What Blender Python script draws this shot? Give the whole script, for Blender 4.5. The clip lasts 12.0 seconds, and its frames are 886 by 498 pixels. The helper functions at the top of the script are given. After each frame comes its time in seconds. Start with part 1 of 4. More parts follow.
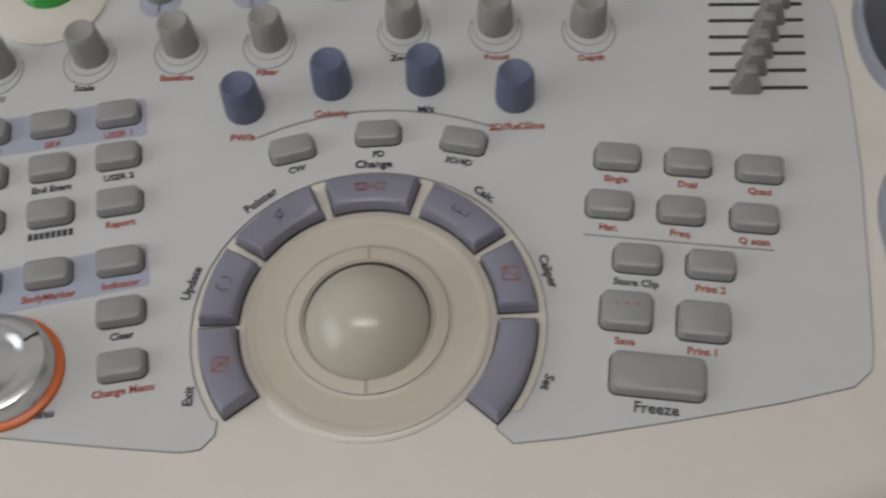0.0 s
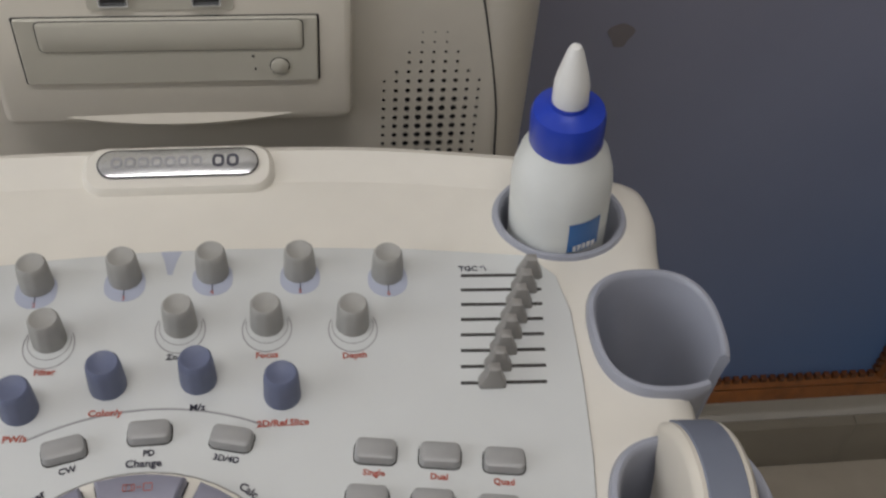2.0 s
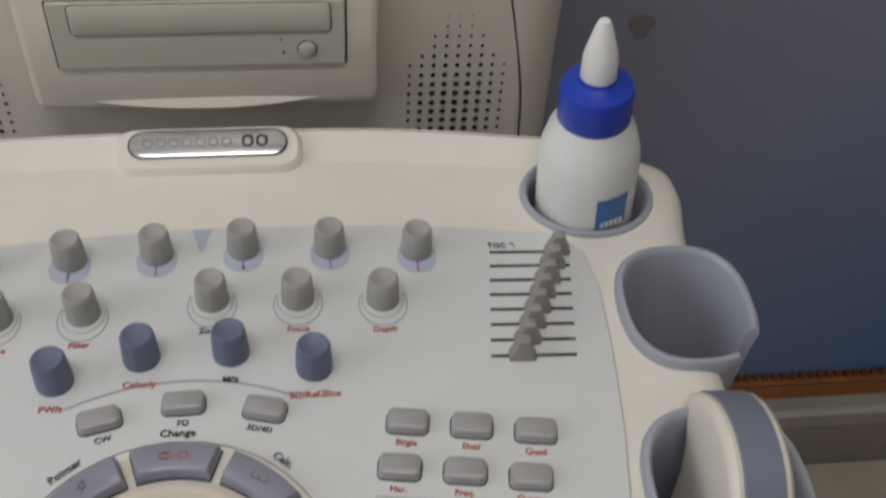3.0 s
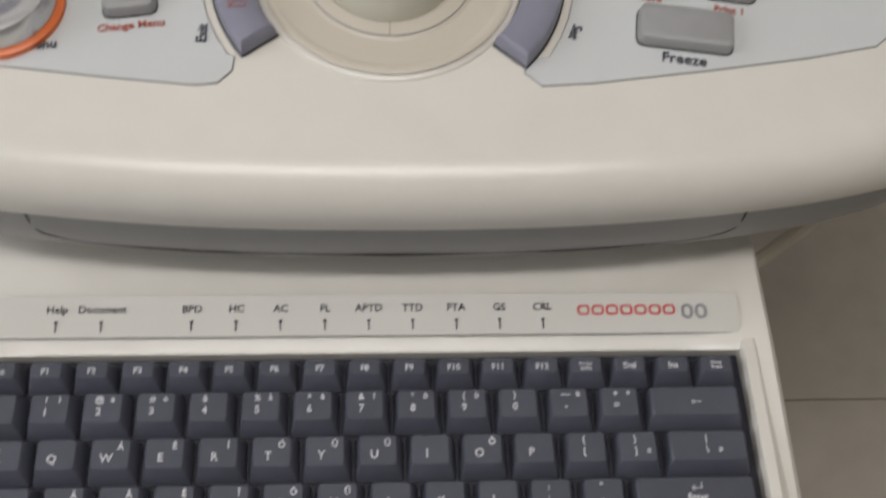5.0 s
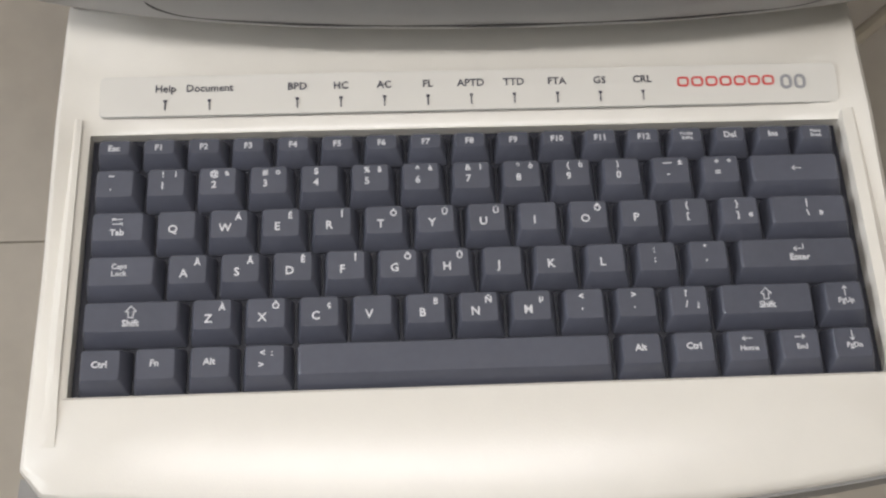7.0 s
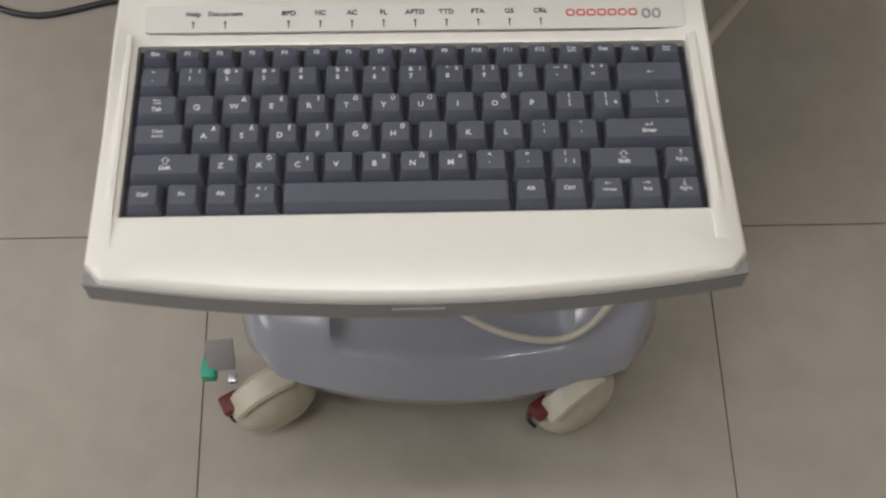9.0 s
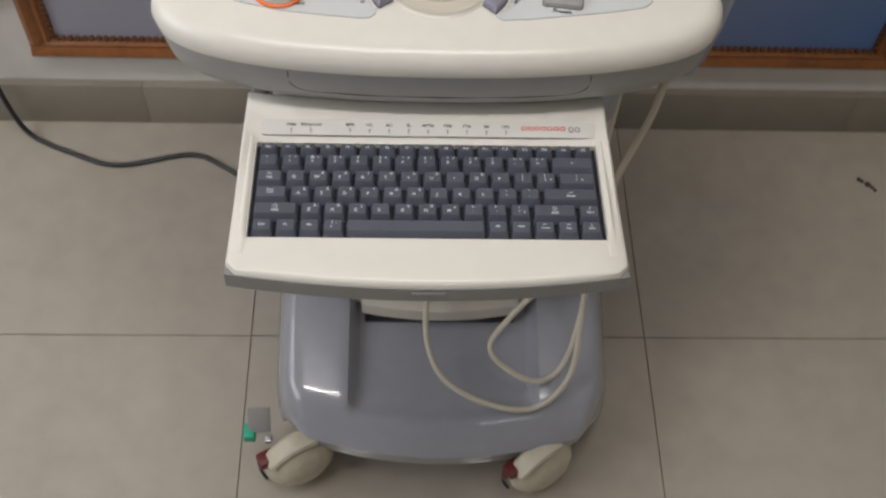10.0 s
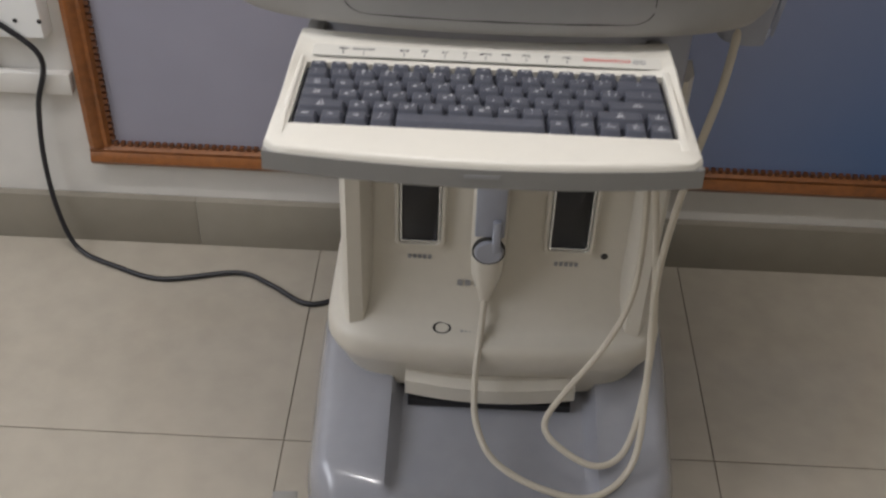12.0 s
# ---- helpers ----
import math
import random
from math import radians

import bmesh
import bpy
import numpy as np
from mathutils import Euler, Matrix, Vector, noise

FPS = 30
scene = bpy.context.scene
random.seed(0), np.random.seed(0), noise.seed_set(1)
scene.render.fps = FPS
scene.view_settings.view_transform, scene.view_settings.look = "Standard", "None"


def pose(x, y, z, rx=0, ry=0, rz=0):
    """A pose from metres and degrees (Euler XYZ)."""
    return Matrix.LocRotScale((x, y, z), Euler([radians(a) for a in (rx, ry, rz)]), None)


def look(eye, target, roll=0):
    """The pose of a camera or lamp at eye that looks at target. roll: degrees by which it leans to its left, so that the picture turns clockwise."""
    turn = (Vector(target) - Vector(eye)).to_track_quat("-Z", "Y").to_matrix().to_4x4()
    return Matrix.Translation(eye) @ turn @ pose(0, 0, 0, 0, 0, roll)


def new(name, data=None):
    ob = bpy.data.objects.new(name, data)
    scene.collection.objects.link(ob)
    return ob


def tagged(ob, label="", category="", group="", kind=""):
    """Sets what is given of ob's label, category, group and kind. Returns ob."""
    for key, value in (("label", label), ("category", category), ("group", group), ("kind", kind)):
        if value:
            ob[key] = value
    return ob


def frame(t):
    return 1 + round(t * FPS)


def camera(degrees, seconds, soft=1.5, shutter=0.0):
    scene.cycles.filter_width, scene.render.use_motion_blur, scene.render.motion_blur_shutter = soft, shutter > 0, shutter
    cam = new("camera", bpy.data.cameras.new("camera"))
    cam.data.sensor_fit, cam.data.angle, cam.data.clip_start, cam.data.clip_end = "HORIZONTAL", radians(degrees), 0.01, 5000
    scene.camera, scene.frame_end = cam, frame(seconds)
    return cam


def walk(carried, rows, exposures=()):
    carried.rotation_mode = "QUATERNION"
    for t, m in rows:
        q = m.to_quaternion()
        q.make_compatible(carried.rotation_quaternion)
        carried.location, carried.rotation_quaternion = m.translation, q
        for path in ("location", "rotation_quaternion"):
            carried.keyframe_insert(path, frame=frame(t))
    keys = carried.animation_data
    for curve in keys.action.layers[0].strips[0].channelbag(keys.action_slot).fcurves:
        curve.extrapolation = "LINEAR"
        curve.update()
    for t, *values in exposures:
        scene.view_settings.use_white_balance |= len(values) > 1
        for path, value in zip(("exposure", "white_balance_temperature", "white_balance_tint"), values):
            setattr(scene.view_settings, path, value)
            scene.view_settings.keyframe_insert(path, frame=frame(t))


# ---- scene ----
cam = camera(44.0, 12.0, soft=2.3, shutter=0.4)
walk(cam, [
    (0, look((0.0514, 0.0377, 1.1796), (0.0338, 0.2902, 0.7484), -5.30)),
    (0.5, look((0.0682, 0.0352, 1.1875), (0.0773, 0.2987, 0.7626), -2.09)),
    (1, look((0.0812, 0.0412, 1.2096), (0.1173, 0.3252, 0.7997), 1.71)),
    (1.5, look((0.0904, 0.0403, 1.2239), (0.1434, 0.3548, 0.8388), 4.52)),
    (2, look((0.0835, 0.0407, 1.2288), (0.1424, 0.3698, 0.8571), 5.40)),
    (2.5, look((0.0793, 0.0389, 1.2274), (0.1348, 0.3789, 0.8650), 5.12)),
    (3, look((0.0739, 0.0254, 1.2183), (0.1278, 0.3599, 0.8506), 4.49)),
    (3.5, look((0.0551, 0.0081, 1.1924), (0.1081, 0.3026, 0.7918), 4.47)),
    (3.7, look((0.0452, -0.0022, 1.1776), (0.0988, 0.2791, 0.7677), 4.82)),
    (5.3, look((-0.0024, -0.0406, 1.1217), (0.0229, 0.1524, 0.6611), 6.93)),
    (5.5, look((-0.0050, -0.0380, 1.1184), (0.0173, 0.1381, 0.6510), 6.66)),
    (6, look((-0.0087, -0.0464, 1.1141), (0.0067, 0.1028, 0.6371), 5.20)),
    (6.5, look((-0.0201, -0.0561, 1.1141), (-0.0070, 0.0803, 0.6332), 4.52)),
    (7, look((-0.0301, -0.0705, 1.1203), (-0.0096, 0.0842, 0.6452), 5.61)),
    (7.5, look((-0.0328, -0.0999, 1.1238), (-0.0013, 0.0696, 0.6544), 6.67)),
    (7.7, look((-0.0304, -0.1028, 1.1275), (0.0017, 0.0645, 0.6574), 6.89)),
    (9.5, look((-0.0010, -0.3368, 1.3523), (0.0094, -0.1127, 0.9054), 2.12)),
    (10, look((-0.0264, -0.4865, 1.4730), (-0.0053, -0.2135, 1.0546), 4.20)),
    (10.5, look((-0.0130, -0.5760, 1.4477), (-0.0014, -0.2501, 1.0687), 3.35)),
    (11, look((0.0139, -0.5727, 1.3577), (0.0095, -0.2290, 0.9946), 1.76)),
    (11.5, look((0.0173, -0.5913, 1.2763), (0.0035, -0.2331, 0.9278), 1.32)),
    (12, look((-0.0168, -0.6801, 1.1935), (-0.0229, -0.2966, 0.8727), 2.10)),
], exposures=[(0, -1.15), (1.5, -0.88), (2.5, -0.66), (3.5, -0.9), (3.7, -0.9), (5.3, -0.56), (6.2, -0.24), (7.7, -0.32), (9.5, -0.45), (12, -0.26)])

# ---- world and lights ----
world = bpy.data.worlds.new("world")
scene.world = world
world.use_nodes = True
wn = world.node_tree
sky = wn.nodes.new("ShaderNodeTexSky")
sky.sky_type = "NISHITA"
sky.sun_disc = False
sky.sun_elevation, sky.sun_rotation = radians(35), radians(250)
wn.links.new(sky.outputs[0], wn.nodes["Background"].inputs[0])
wn.nodes["Background"].inputs[1].default_value = 0.10


def area_lamp(name, m, sx, sy, power, color):
    data = bpy.data.lights.new(name, "AREA")
    data.shape, data.size, data.size_y, data.energy, data.color = "RECTANGLE", sx, sy, power, color
    ob = new(name, data)
    ob.matrix_world = m
    return ob


# daylight in the window of the left wall, and the ceiling batten
area_lamp("window_daylight", look((-1.86, -0.35, 1.75), (0.0, -0.1, 0.8)), 1.5, 1.2, 25, (0.92, 0.94, 1.0))
area_lamp("batten_light", look((-0.10, -0.15, 2.60), (-0.10, -0.15, 0.0)), 1.2, 0.10, 23, (1.0, 0.96, 0.95))


# ---- materials ----
def material(name, color, rough=0.4, metal=0.0, vary=0.06, scale=40.0, bump=0.02, bump_scale=400.0, coat=0.0, spec=0.5, stain=0.0, trans=0.0, piece=0.0):
    m = bpy.data.materials.new(name)
    m.use_nodes = True
    nt = m.node_tree
    b = nt.nodes["Principled BSDF"]
    b.inputs["Roughness"].default_value = rough
    b.inputs["Metallic"].default_value = metal
    b.inputs["Coat Weight"].default_value = coat
    b.inputs["Coat Roughness"].default_value = 0.08
    b.inputs["Specular IOR Level"].default_value = spec
    b.inputs["Transmission Weight"].default_value = trans
    geo = nt.nodes.new("ShaderNodeNewGeometry")
    big = nt.nodes.new("ShaderNodeTexNoise")
    big.inputs["Scale"].default_value = scale * 0.12
    big.inputs["Detail"].default_value = 3
    fine = nt.nodes.new("ShaderNodeTexNoise")
    fine.inputs["Scale"].default_value = scale
    fine.inputs["Detail"].default_value = 5
    for n in (big, fine):
        nt.links.new(geo.outputs["Position"], n.inputs["Vector"])
    mix = nt.nodes.new("ShaderNodeMath")
    mix.operation = "ADD"
    nt.links.new(big.outputs[0], mix.inputs[0])
    nt.links.new(fine.outputs[0], mix.inputs[1])
    ramp = nt.nodes.new("ShaderNodeMapRange")
    ramp.inputs[1].default_value, ramp.inputs[2].default_value = 0.6, 1.4
    ramp.inputs[3].default_value, ramp.inputs[4].default_value = 1 - vary - stain, 1 + vary
    nt.links.new(mix.outputs[0], ramp.inputs[0])
    last = ramp.outputs[0]
    if piece:
        info = nt.nodes.new("ShaderNodeObjectInfo")
        pr = nt.nodes.new("ShaderNodeMapRange")
        pr.inputs[3].default_value, pr.inputs[4].default_value = 1 - piece, 1 + piece
        nt.links.new(info.outputs["Random"], pr.inputs[0])
        mul = nt.nodes.new("ShaderNodeMath")
        mul.operation = "MULTIPLY"
        nt.links.new(last, mul.inputs[0])
        nt.links.new(pr.outputs[0], mul.inputs[1])
        last = mul.outputs[0]
    tint = nt.nodes.new("ShaderNodeVectorMath")
    tint.operation = "SCALE"
    tint.inputs[0].default_value = color
    nt.links.new(last, tint.inputs["Scale"])
    nt.links.new(tint.outputs[0], b.inputs["Base Color"])
    if bump:
        bt = nt.nodes.new("ShaderNodeTexNoise")
        bt.inputs["Scale"].default_value = bump_scale
        bt.inputs["Detail"].default_value = 2
        nt.links.new(geo.outputs["Position"], bt.inputs["Vector"])
        bn = nt.nodes.new("ShaderNodeBump")
        bn.inputs["Strength"].default_value = bump
        bn.inputs["Distance"].default_value = 0.002
        nt.links.new(bt.outputs[0], bn.inputs["Height"])
        nt.links.new(bn.outputs[0], b.inputs["Normal"])
    return m


CREAM = material("cream_plastic", (0.66, 0.62, 0.54), 0.34, vary=0.03, scale=60, bump=0.05, bump_scale=1500)
IVORY = material("ivory_plastic", (0.74, 0.71, 0.64), 0.28, vary=0.03, scale=60, bump=0.04, bump_scale=1500)
OVERLAY = material("overlay_film", (0.62, 0.638, 0.632), 0.22, vary=0.02, scale=50, bump=0.0, coat=0.5)
STRIPFILM = material("strip_film", (0.70, 0.68, 0.625), 0.25, vary=0.03, bump=0.0)
BAND = material("front_band_grey", (0.25, 0.245, 0.235), 0.45, vary=0.05)
STRIP = material("strip_print", (0.43, 0.46, 0.56), 0.25, vary=0.03, bump=0.0)
LILAC = material("lilac_grey_plastic", (0.33, 0.345, 0.40), 0.32, vary=0.05, scale=60, bump=0.05, bump_scale=1500)
KEYLILAC = material("ring_key_plastic", (0.25, 0.25, 0.31), 0.36, vary=0.05, scale=200, bump=0.03, bump_scale=2000)
GREY = material("grey_button_rubber", (0.33, 0.33, 0.325), 0.42, vary=0.05, scale=200, bump=0.03, bump_scale=2500)
KNOBGREY = material("grey_knob_rubber", (0.34, 0.335, 0.315), 0.5, vary=0.06, scale=200, bump=0.05, bump_scale=2500)
KNOBBLUE = material("blue_knob_rubber", (0.13, 0.15, 0.235), 0.5, vary=0.08, scale=200, bump=0.05, bump_scale=2500)
TAUPE = material("taupe_slider", (0.27, 0.26, 0.245), 0.45, vary=0.06, scale=200)
UNDER = material("under_shell_grey", (0.36, 0.355, 0.345), 0.45, vary=0.05, scale=60, bump=0.05, bump_scale=1500)
BASEGREY = material("trolley_base_grey", (0.33, 0.335, 0.37), 0.20, vary=0.05, scale=50, bump=0.02, bump_scale=900, coat=0.6)
KEYDARK = material("dark_key_plastic", (0.084, 0.089, 0.113), 0.30, vary=0.08, scale=300, bump=0.04, bump_scale=3000, piece=0.06)
KEYBED = material("key_bed", (0.012, 0.013, 0.022), 0.5, vary=0.1)
BLACK = material("black_plastic", (0.015, 0.015, 0.017), 0.35)
SLOT = material("slot_dark", (0.045, 0.043, 0.04), 0.6)
INKBLACK = material("ink_black", (0.05, 0.05, 0.07), 0.5, bump=0)
INKRED = material("ink_red", (0.42, 0.10, 0.07), 0.5, bump=0)
INKGREY = material("ink_grey", (0.30, 0.30, 0.31), 0.5, bump=0)
INKWHITE = material("ink_white", (0.66, 0.66, 0.68), 0.5, bump=0)
NAMERED = material("name_red", (0.66, 0.09, 0.08), 0.4, bump=0)
SILVER = material("silver_metal", (0.62, 0.63, 0.64), 0.25, metal=0.85, vary=0.05)
ORANGE = material("orange_ring", (0.75, 0.17, 0.04), 0.35)
GREEN = material("green_button", (0.05, 0.36, 0.06), 0.25, vary=0.1)
BALL = material("track_ball", (0.54, 0.52, 0.43), 0.22, vary=0.02)
DISH = material("dish_plastic", (0.60, 0.55, 0.46), 0.4, vary=0.03, bump=0.03, bump_scale=1500)
DRIVE = material("drive_bezel", (0.50, 0.48, 0.41), 0.4, vary=0.03, bump=0.03, bump_scale=1500)
WALL = material("white_wall_paint", (0.72, 0.70, 0.66), 0.6, vary=0.04, scale=20, bump=0.08, bump_scale=120, stain=0.04)
CEIL = material("ceiling_paint", (0.75, 0.74, 0.71), 0.8, vary=0.03, scale=15)
SKIRT = material("skirting_tile", (0.27, 0.245, 0.20), 0.3, vary=0.08, scale=25, piece=0.04)
TILE = material("floor_tile", (0.45, 0.405, 0.335), 0.16, vary=0.07, scale=22, bump=0.02, bump_scale=60, piece=0.02, stain=0.05)
GROUT = material("grout", (0.25, 0.225, 0.185), 0.8, vary=0.15)
WOOD = material("board_wood", (0.24, 0.085, 0.022), 0.35, vary=0.35, scale=90, bump=0.1, bump_scale=300)
WOODDARK = material("beading_wood", (0.13, 0.045, 0.015), 0.35, vary=0.3, scale=200)
WHITEPL = material("white_plastic", (0.78, 0.78, 0.76), 0.35, vary=0.03)
BOTTLE = material("bottle_plastic", (0.72, 0.74, 0.72), 0.38, vary=0.05, scale=60)
CAPBLUE = material("cap_blue", (0.012, 0.045, 0.42), 0.3, vary=0.06)
LABELBLUE = material("label_blue", (0.02, 0.13, 0.38), 0.35, vary=0.06)
CABLE = material("cream_cable", (0.58, 0.53, 0.44), 0.45, vary=0.06)
CORD = material("black_cord", (0.014, 0.014, 0.018), 0.45)
WHEELC = material("caster_cream", (0.60, 0.55, 0.42), 0.4, vary=0.1, scale=60, stain=0.1)
REDPL = material("red_brake", (0.13, 0.012, 0.012), 0.4)
TEAL = material("green_tab", (0.03, 0.42, 0.25), 0.5)
SPOT = material("floor_debris", (0.06, 0.05, 0.045), 0.8)
GLASS = material("window_glass", (0.9, 0.95, 1.0), 0.05, trans=1.0, bump=0)
LAMPM = bpy.data.materials.new("batten_tube")
LAMPM.use_nodes = True
LAMPM.node_tree.nodes["Principled BSDF"].inputs["Emission Color"].default_value = (1, 0.97, 0.92, 1)
LAMPM.node_tree.nodes["Principled BSDF"].inputs["Emission Strength"].default_value = 6.0


def board_material():
    """Faded sheet: lilac grey that turns blue towards one lower corner."""
    m = material("board_sheet", (0.30, 0.295, 0.36), 0.45, vary=0.05, scale=12, bump=0.02, bump_scale=200)
    nt = m.node_tree
    b = nt.nodes["Principled BSDF"]
    old = b.inputs["Base Color"].links[0].from_socket
    geo = nt.nodes.new("ShaderNodeNewGeometry")
    sep = nt.nodes.new("ShaderNodeSeparateXYZ")
    nt.links.new(geo.outputs["Position"], sep.inputs[0])
    mx = nt.nodes.new("ShaderNodeMapRange")
    mx.inputs[1].default_value, mx.inputs[2].default_value = 0.0, 0.75
    nt.links.new(sep.outputs[0], mx.inputs[0])
    mz = nt.nodes.new("ShaderNodeMapRange")
    mz.inputs[1].default_value, mz.inputs[2].default_value = 0.95, 0.25
    nt.links.new(sep.outputs[2], mz.inputs[0])
    mul = nt.nodes.new("ShaderNodeMath")
    mul.operation = "MULTIPLY"
    nt.links.new(mx.outputs[0], mul.inputs[0])
    nt.links.new(mz.outputs[0], mul.inputs[1])
    mix = nt.nodes.new("ShaderNodeMix")
    mix.data_type = "RGBA"
    nt.links.new(mul.outputs[0], mix.inputs["Factor"])
    nt.links.new(old, mix.inputs["A"])
    mix.inputs["B"].default_value = (0.075, 0.17, 0.40, 1)
    nt.links.new(mix.outputs["Result"], b.inputs["Base Color"])
    return m


BOARD = board_material()


# ---- mesh helpers ----
def world_of(ob):
    m = ob.matrix_basis.copy()
    while ob.parent:
        m = ob.parent.matrix_basis @ m
        ob = ob.parent
    return m


def thing(name, label, category, at=(0, 0, 0), group="", kind=""):
    ob = new(name)
    ob.location = at
    ob.matrix_basis = Matrix.Translation(at)
    return tagged(ob, label, category, group, kind)


def part(name, bm, mat, parent=None, label="", m=None, smooth=True, kind=""):
    me = bm if isinstance(bm, bpy.types.Mesh) else bpy.data.meshes.new(name)
    if me is not bm:
        bmesh.ops.recalc_face_normals(bm, faces=bm.faces)
        bm.to_mesh(me)
        bm.free()
        me.materials.append(mat)
        if smooth:
            me.shade_smooth()
            me.set_sharp_from_angle(angle=radians(38))
    ob = new(name, me)
    place = m or Matrix()
    if parent:
        ob.parent = parent
        place = world_of(parent).inverted() @ place
    ob.matrix_basis = place
    if label or kind:
        tagged(ob, label, kind=kind)
    return ob


def box(sx, sy, sz, bevel=0.0, at=(0, 0, 0), seg=2):
    bm = bmesh.new()
    bmesh.ops.create_cube(bm, size=1, matrix=Matrix.Translation(at) @ Matrix.Diagonal((sx, sy, sz, 1)))
    if bevel:
        bmesh.ops.bevel(bm, geom=bm.edges[:], offset=bevel, segments=seg, affect="EDGES", profile=0.5)
    return bm


def loft(rings, cap0=True, cap1=True):
    """Faces between rings of equally many points."""
    bm = bmesh.new()
    rows = [[bm.verts.new(p) for p in r] for r in rings]
    for a, b in zip(rows, rows[1:]):
        n = len(a)
        for i in range(n):
            bm.faces.new((a[i], a[(i + 1) % n], b[(i + 1) % n], b[i]))
    if cap0:
        bm.faces.new(rows[0])
    if cap1:
        bm.faces.new(rows[-1])
    return bm


def circle(r, z, n=32, cx=0.0, cy=0.0):
    return [(cx + r * math.cos(2 * math.pi * i / n), cy + r * math.sin(2 * math.pi * i / n), z) for i in range(n)]


def lathe(profile, n=32, cx=0.0, cy=0.0):
    return loft([circle(r, z, n, cx, cy) for r, z in profile])


def rounded(sx, sy, r, n=5):
    """Outline of a rectangle with round corners, anticlockwise."""
    out = []
    for cx, cy, a in ((1, 1, 0), (-1, 1, 90), (-1, -1, 180), (1, -1, 270)):
        for i in range(n + 1):
            t = radians(a + 90 * i / n)
            out.append((cx * (sx / 2 - r) + r * math.cos(t), cy * (sy / 2 - r) + r * math.sin(t)))
    return out


def inset(pts, d):
    """The outline moved inwards by d."""
    n, out = len(pts), []
    for i in range(n):
        a, p, b = Vector(pts[i - 1]), Vector(pts[i]), Vector(pts[(i + 1) % n])
        e = (p - a).normalized() + (b - p).normalized()
        e = e.normalized() if e.length > 1e-6 else (b - p).normalized()
        out.append((p.x - e.y * d, p.y + e.x * d))
    return out


def pad(outline, levels):
    """A loft of one outline: levels of (inset, z)."""
    return loft([[(x, y, z) for x, y in inset(outline, d)] for d, z in levels])


def button_mesh(sx, sy, h, r=0.003):
    o = rounded(sx, sy, r, 3)
    return pad(o, [(0, 0), (0.0002, h * 0.6), (0.0008, h * 0.88), (0.0022, h)])


def tube(points, r, n=8, smooth_steps=6):
    """A round cable through points (Catmull-Rom)."""
    pts = [Vector(p) for p in points]
    ext = [2 * pts[0] - pts[1]] + pts + [2 * pts[-1] - pts[-2]]
    path = []
    for i in range(1, len(ext) - 2):
        a, b, c, d = ext[i - 1 : i + 3]
        for k in range(smooth_steps):
            t = k / smooth_steps
            path.append(0.5 * ((2 * b) + (c - a) * t + (2 * a - 5 * b + 4 * c - d) * t * t + (3 * b - a - 3 * c + d) * t ** 3))
    path.append(pts[-1])
    rings = []
    side = Vector((1, 0, 0))
    for i, p in enumerate(path):
        d = (path[min(i + 1, len(path) - 1)] - path[max(i - 1, 0)]).normalized()
        side = (side - d * side.dot(d)).normalized() if (side - d * side.dot(d)).length > 1e-4 else d.orthogonal().normalized()
        up = d.cross(side)
        rings.append([p + (side * math.cos(2 * math.pi * k / n) + up * math.sin(2 * math.pi * k / n)) * r for k in range(n)])
    return loft(rings)


def join(*bms):
    out = bmesh.new()
    for b in bms:
        me = bpy.data.meshes.new("tmp")
        b.to_mesh(me)
        b.free()
        out.from_mesh(me)
        bpy.data.meshes.remove(me)
    return out


def bars(n, width, h):
    """A row of n plain bars that stands for a name."""
    step = width / n
    return join(*[box(step * 0.72, h, 0.0002, 0, (-width / 2 + step * (i + 0.5), 0, 0)) for i in range(n)])


def hollow_bars(n, width, h):
    """A row of n hollow rounded shapes with thin strokes, in place of a name."""
    step = width / n
    cells = []
    for i in range(n):
        x = -width / 2 + step * (i + 0.5)
        o = rounded(step * 0.84, h, 0.36 * h, 4)
        q = inset(o, 0.19 * h)
        cells.append(loft([[(x + a, b, z) for a, b in ring] for ring, z in ((o, -0.0001), (o, 0.0001), (q, 0.0001), (q, -0.0001))], False, False))
    return join(*cells)


TEXTS = []


def text(body, size, m, mat, parent, name="label", bold=0.0, width=0.0):
    """Lettering, turned into meshes at the end of the script."""
    if name == "label":
        size *= 0.9
    cu = bpy.data.curves.new(name, "FONT")
    cu.body, cu.size, cu.align_x, cu.align_y = body, size, "CENTER", "CENTER"
    cu.extrude, cu.offset, cu.resolution_u = 0.0001, bold, 2
    TEXTS.append((new("tmp_text", cu), m, mat, parent, name, width))


# ---- the room ----
WY = 0.742
floor = tagged(new("floor", bpy.data.meshes.new("floor")), "beige polished ceramic floor tiles with dark joints", "floor", kind="structure")
fb = box(4.4, 3.6, 0.05, 0, (0.2, WY - 1.75, -0.029))
fb.to_mesh(floor.data)
fb.free()
floor.data.materials.append(GROUT)


def wall_box(name, label, sx, sy, sz, at, mat):
    ob = part(name, box(sx, sy, sz, 0, at), mat, smooth=False)
    return tagged(ob, label, "wall", kind="structure")


wall_box("wall_north", "white painted plaster wall, slightly stained", 4.4, 0.12, 2.7, (0.2, WY + 0.06, 1.35), WALL)
wall_box("wall_east", "plain white painted wall", 0.12, 3.6, 2.7, (2.46, WY - 1.8, 1.35), WALL)
wall_box("wall_south", "plain white painted wall", 4.4, 0.12, 2.7, (0.2, WY - 3.66, 1.35), WALL)
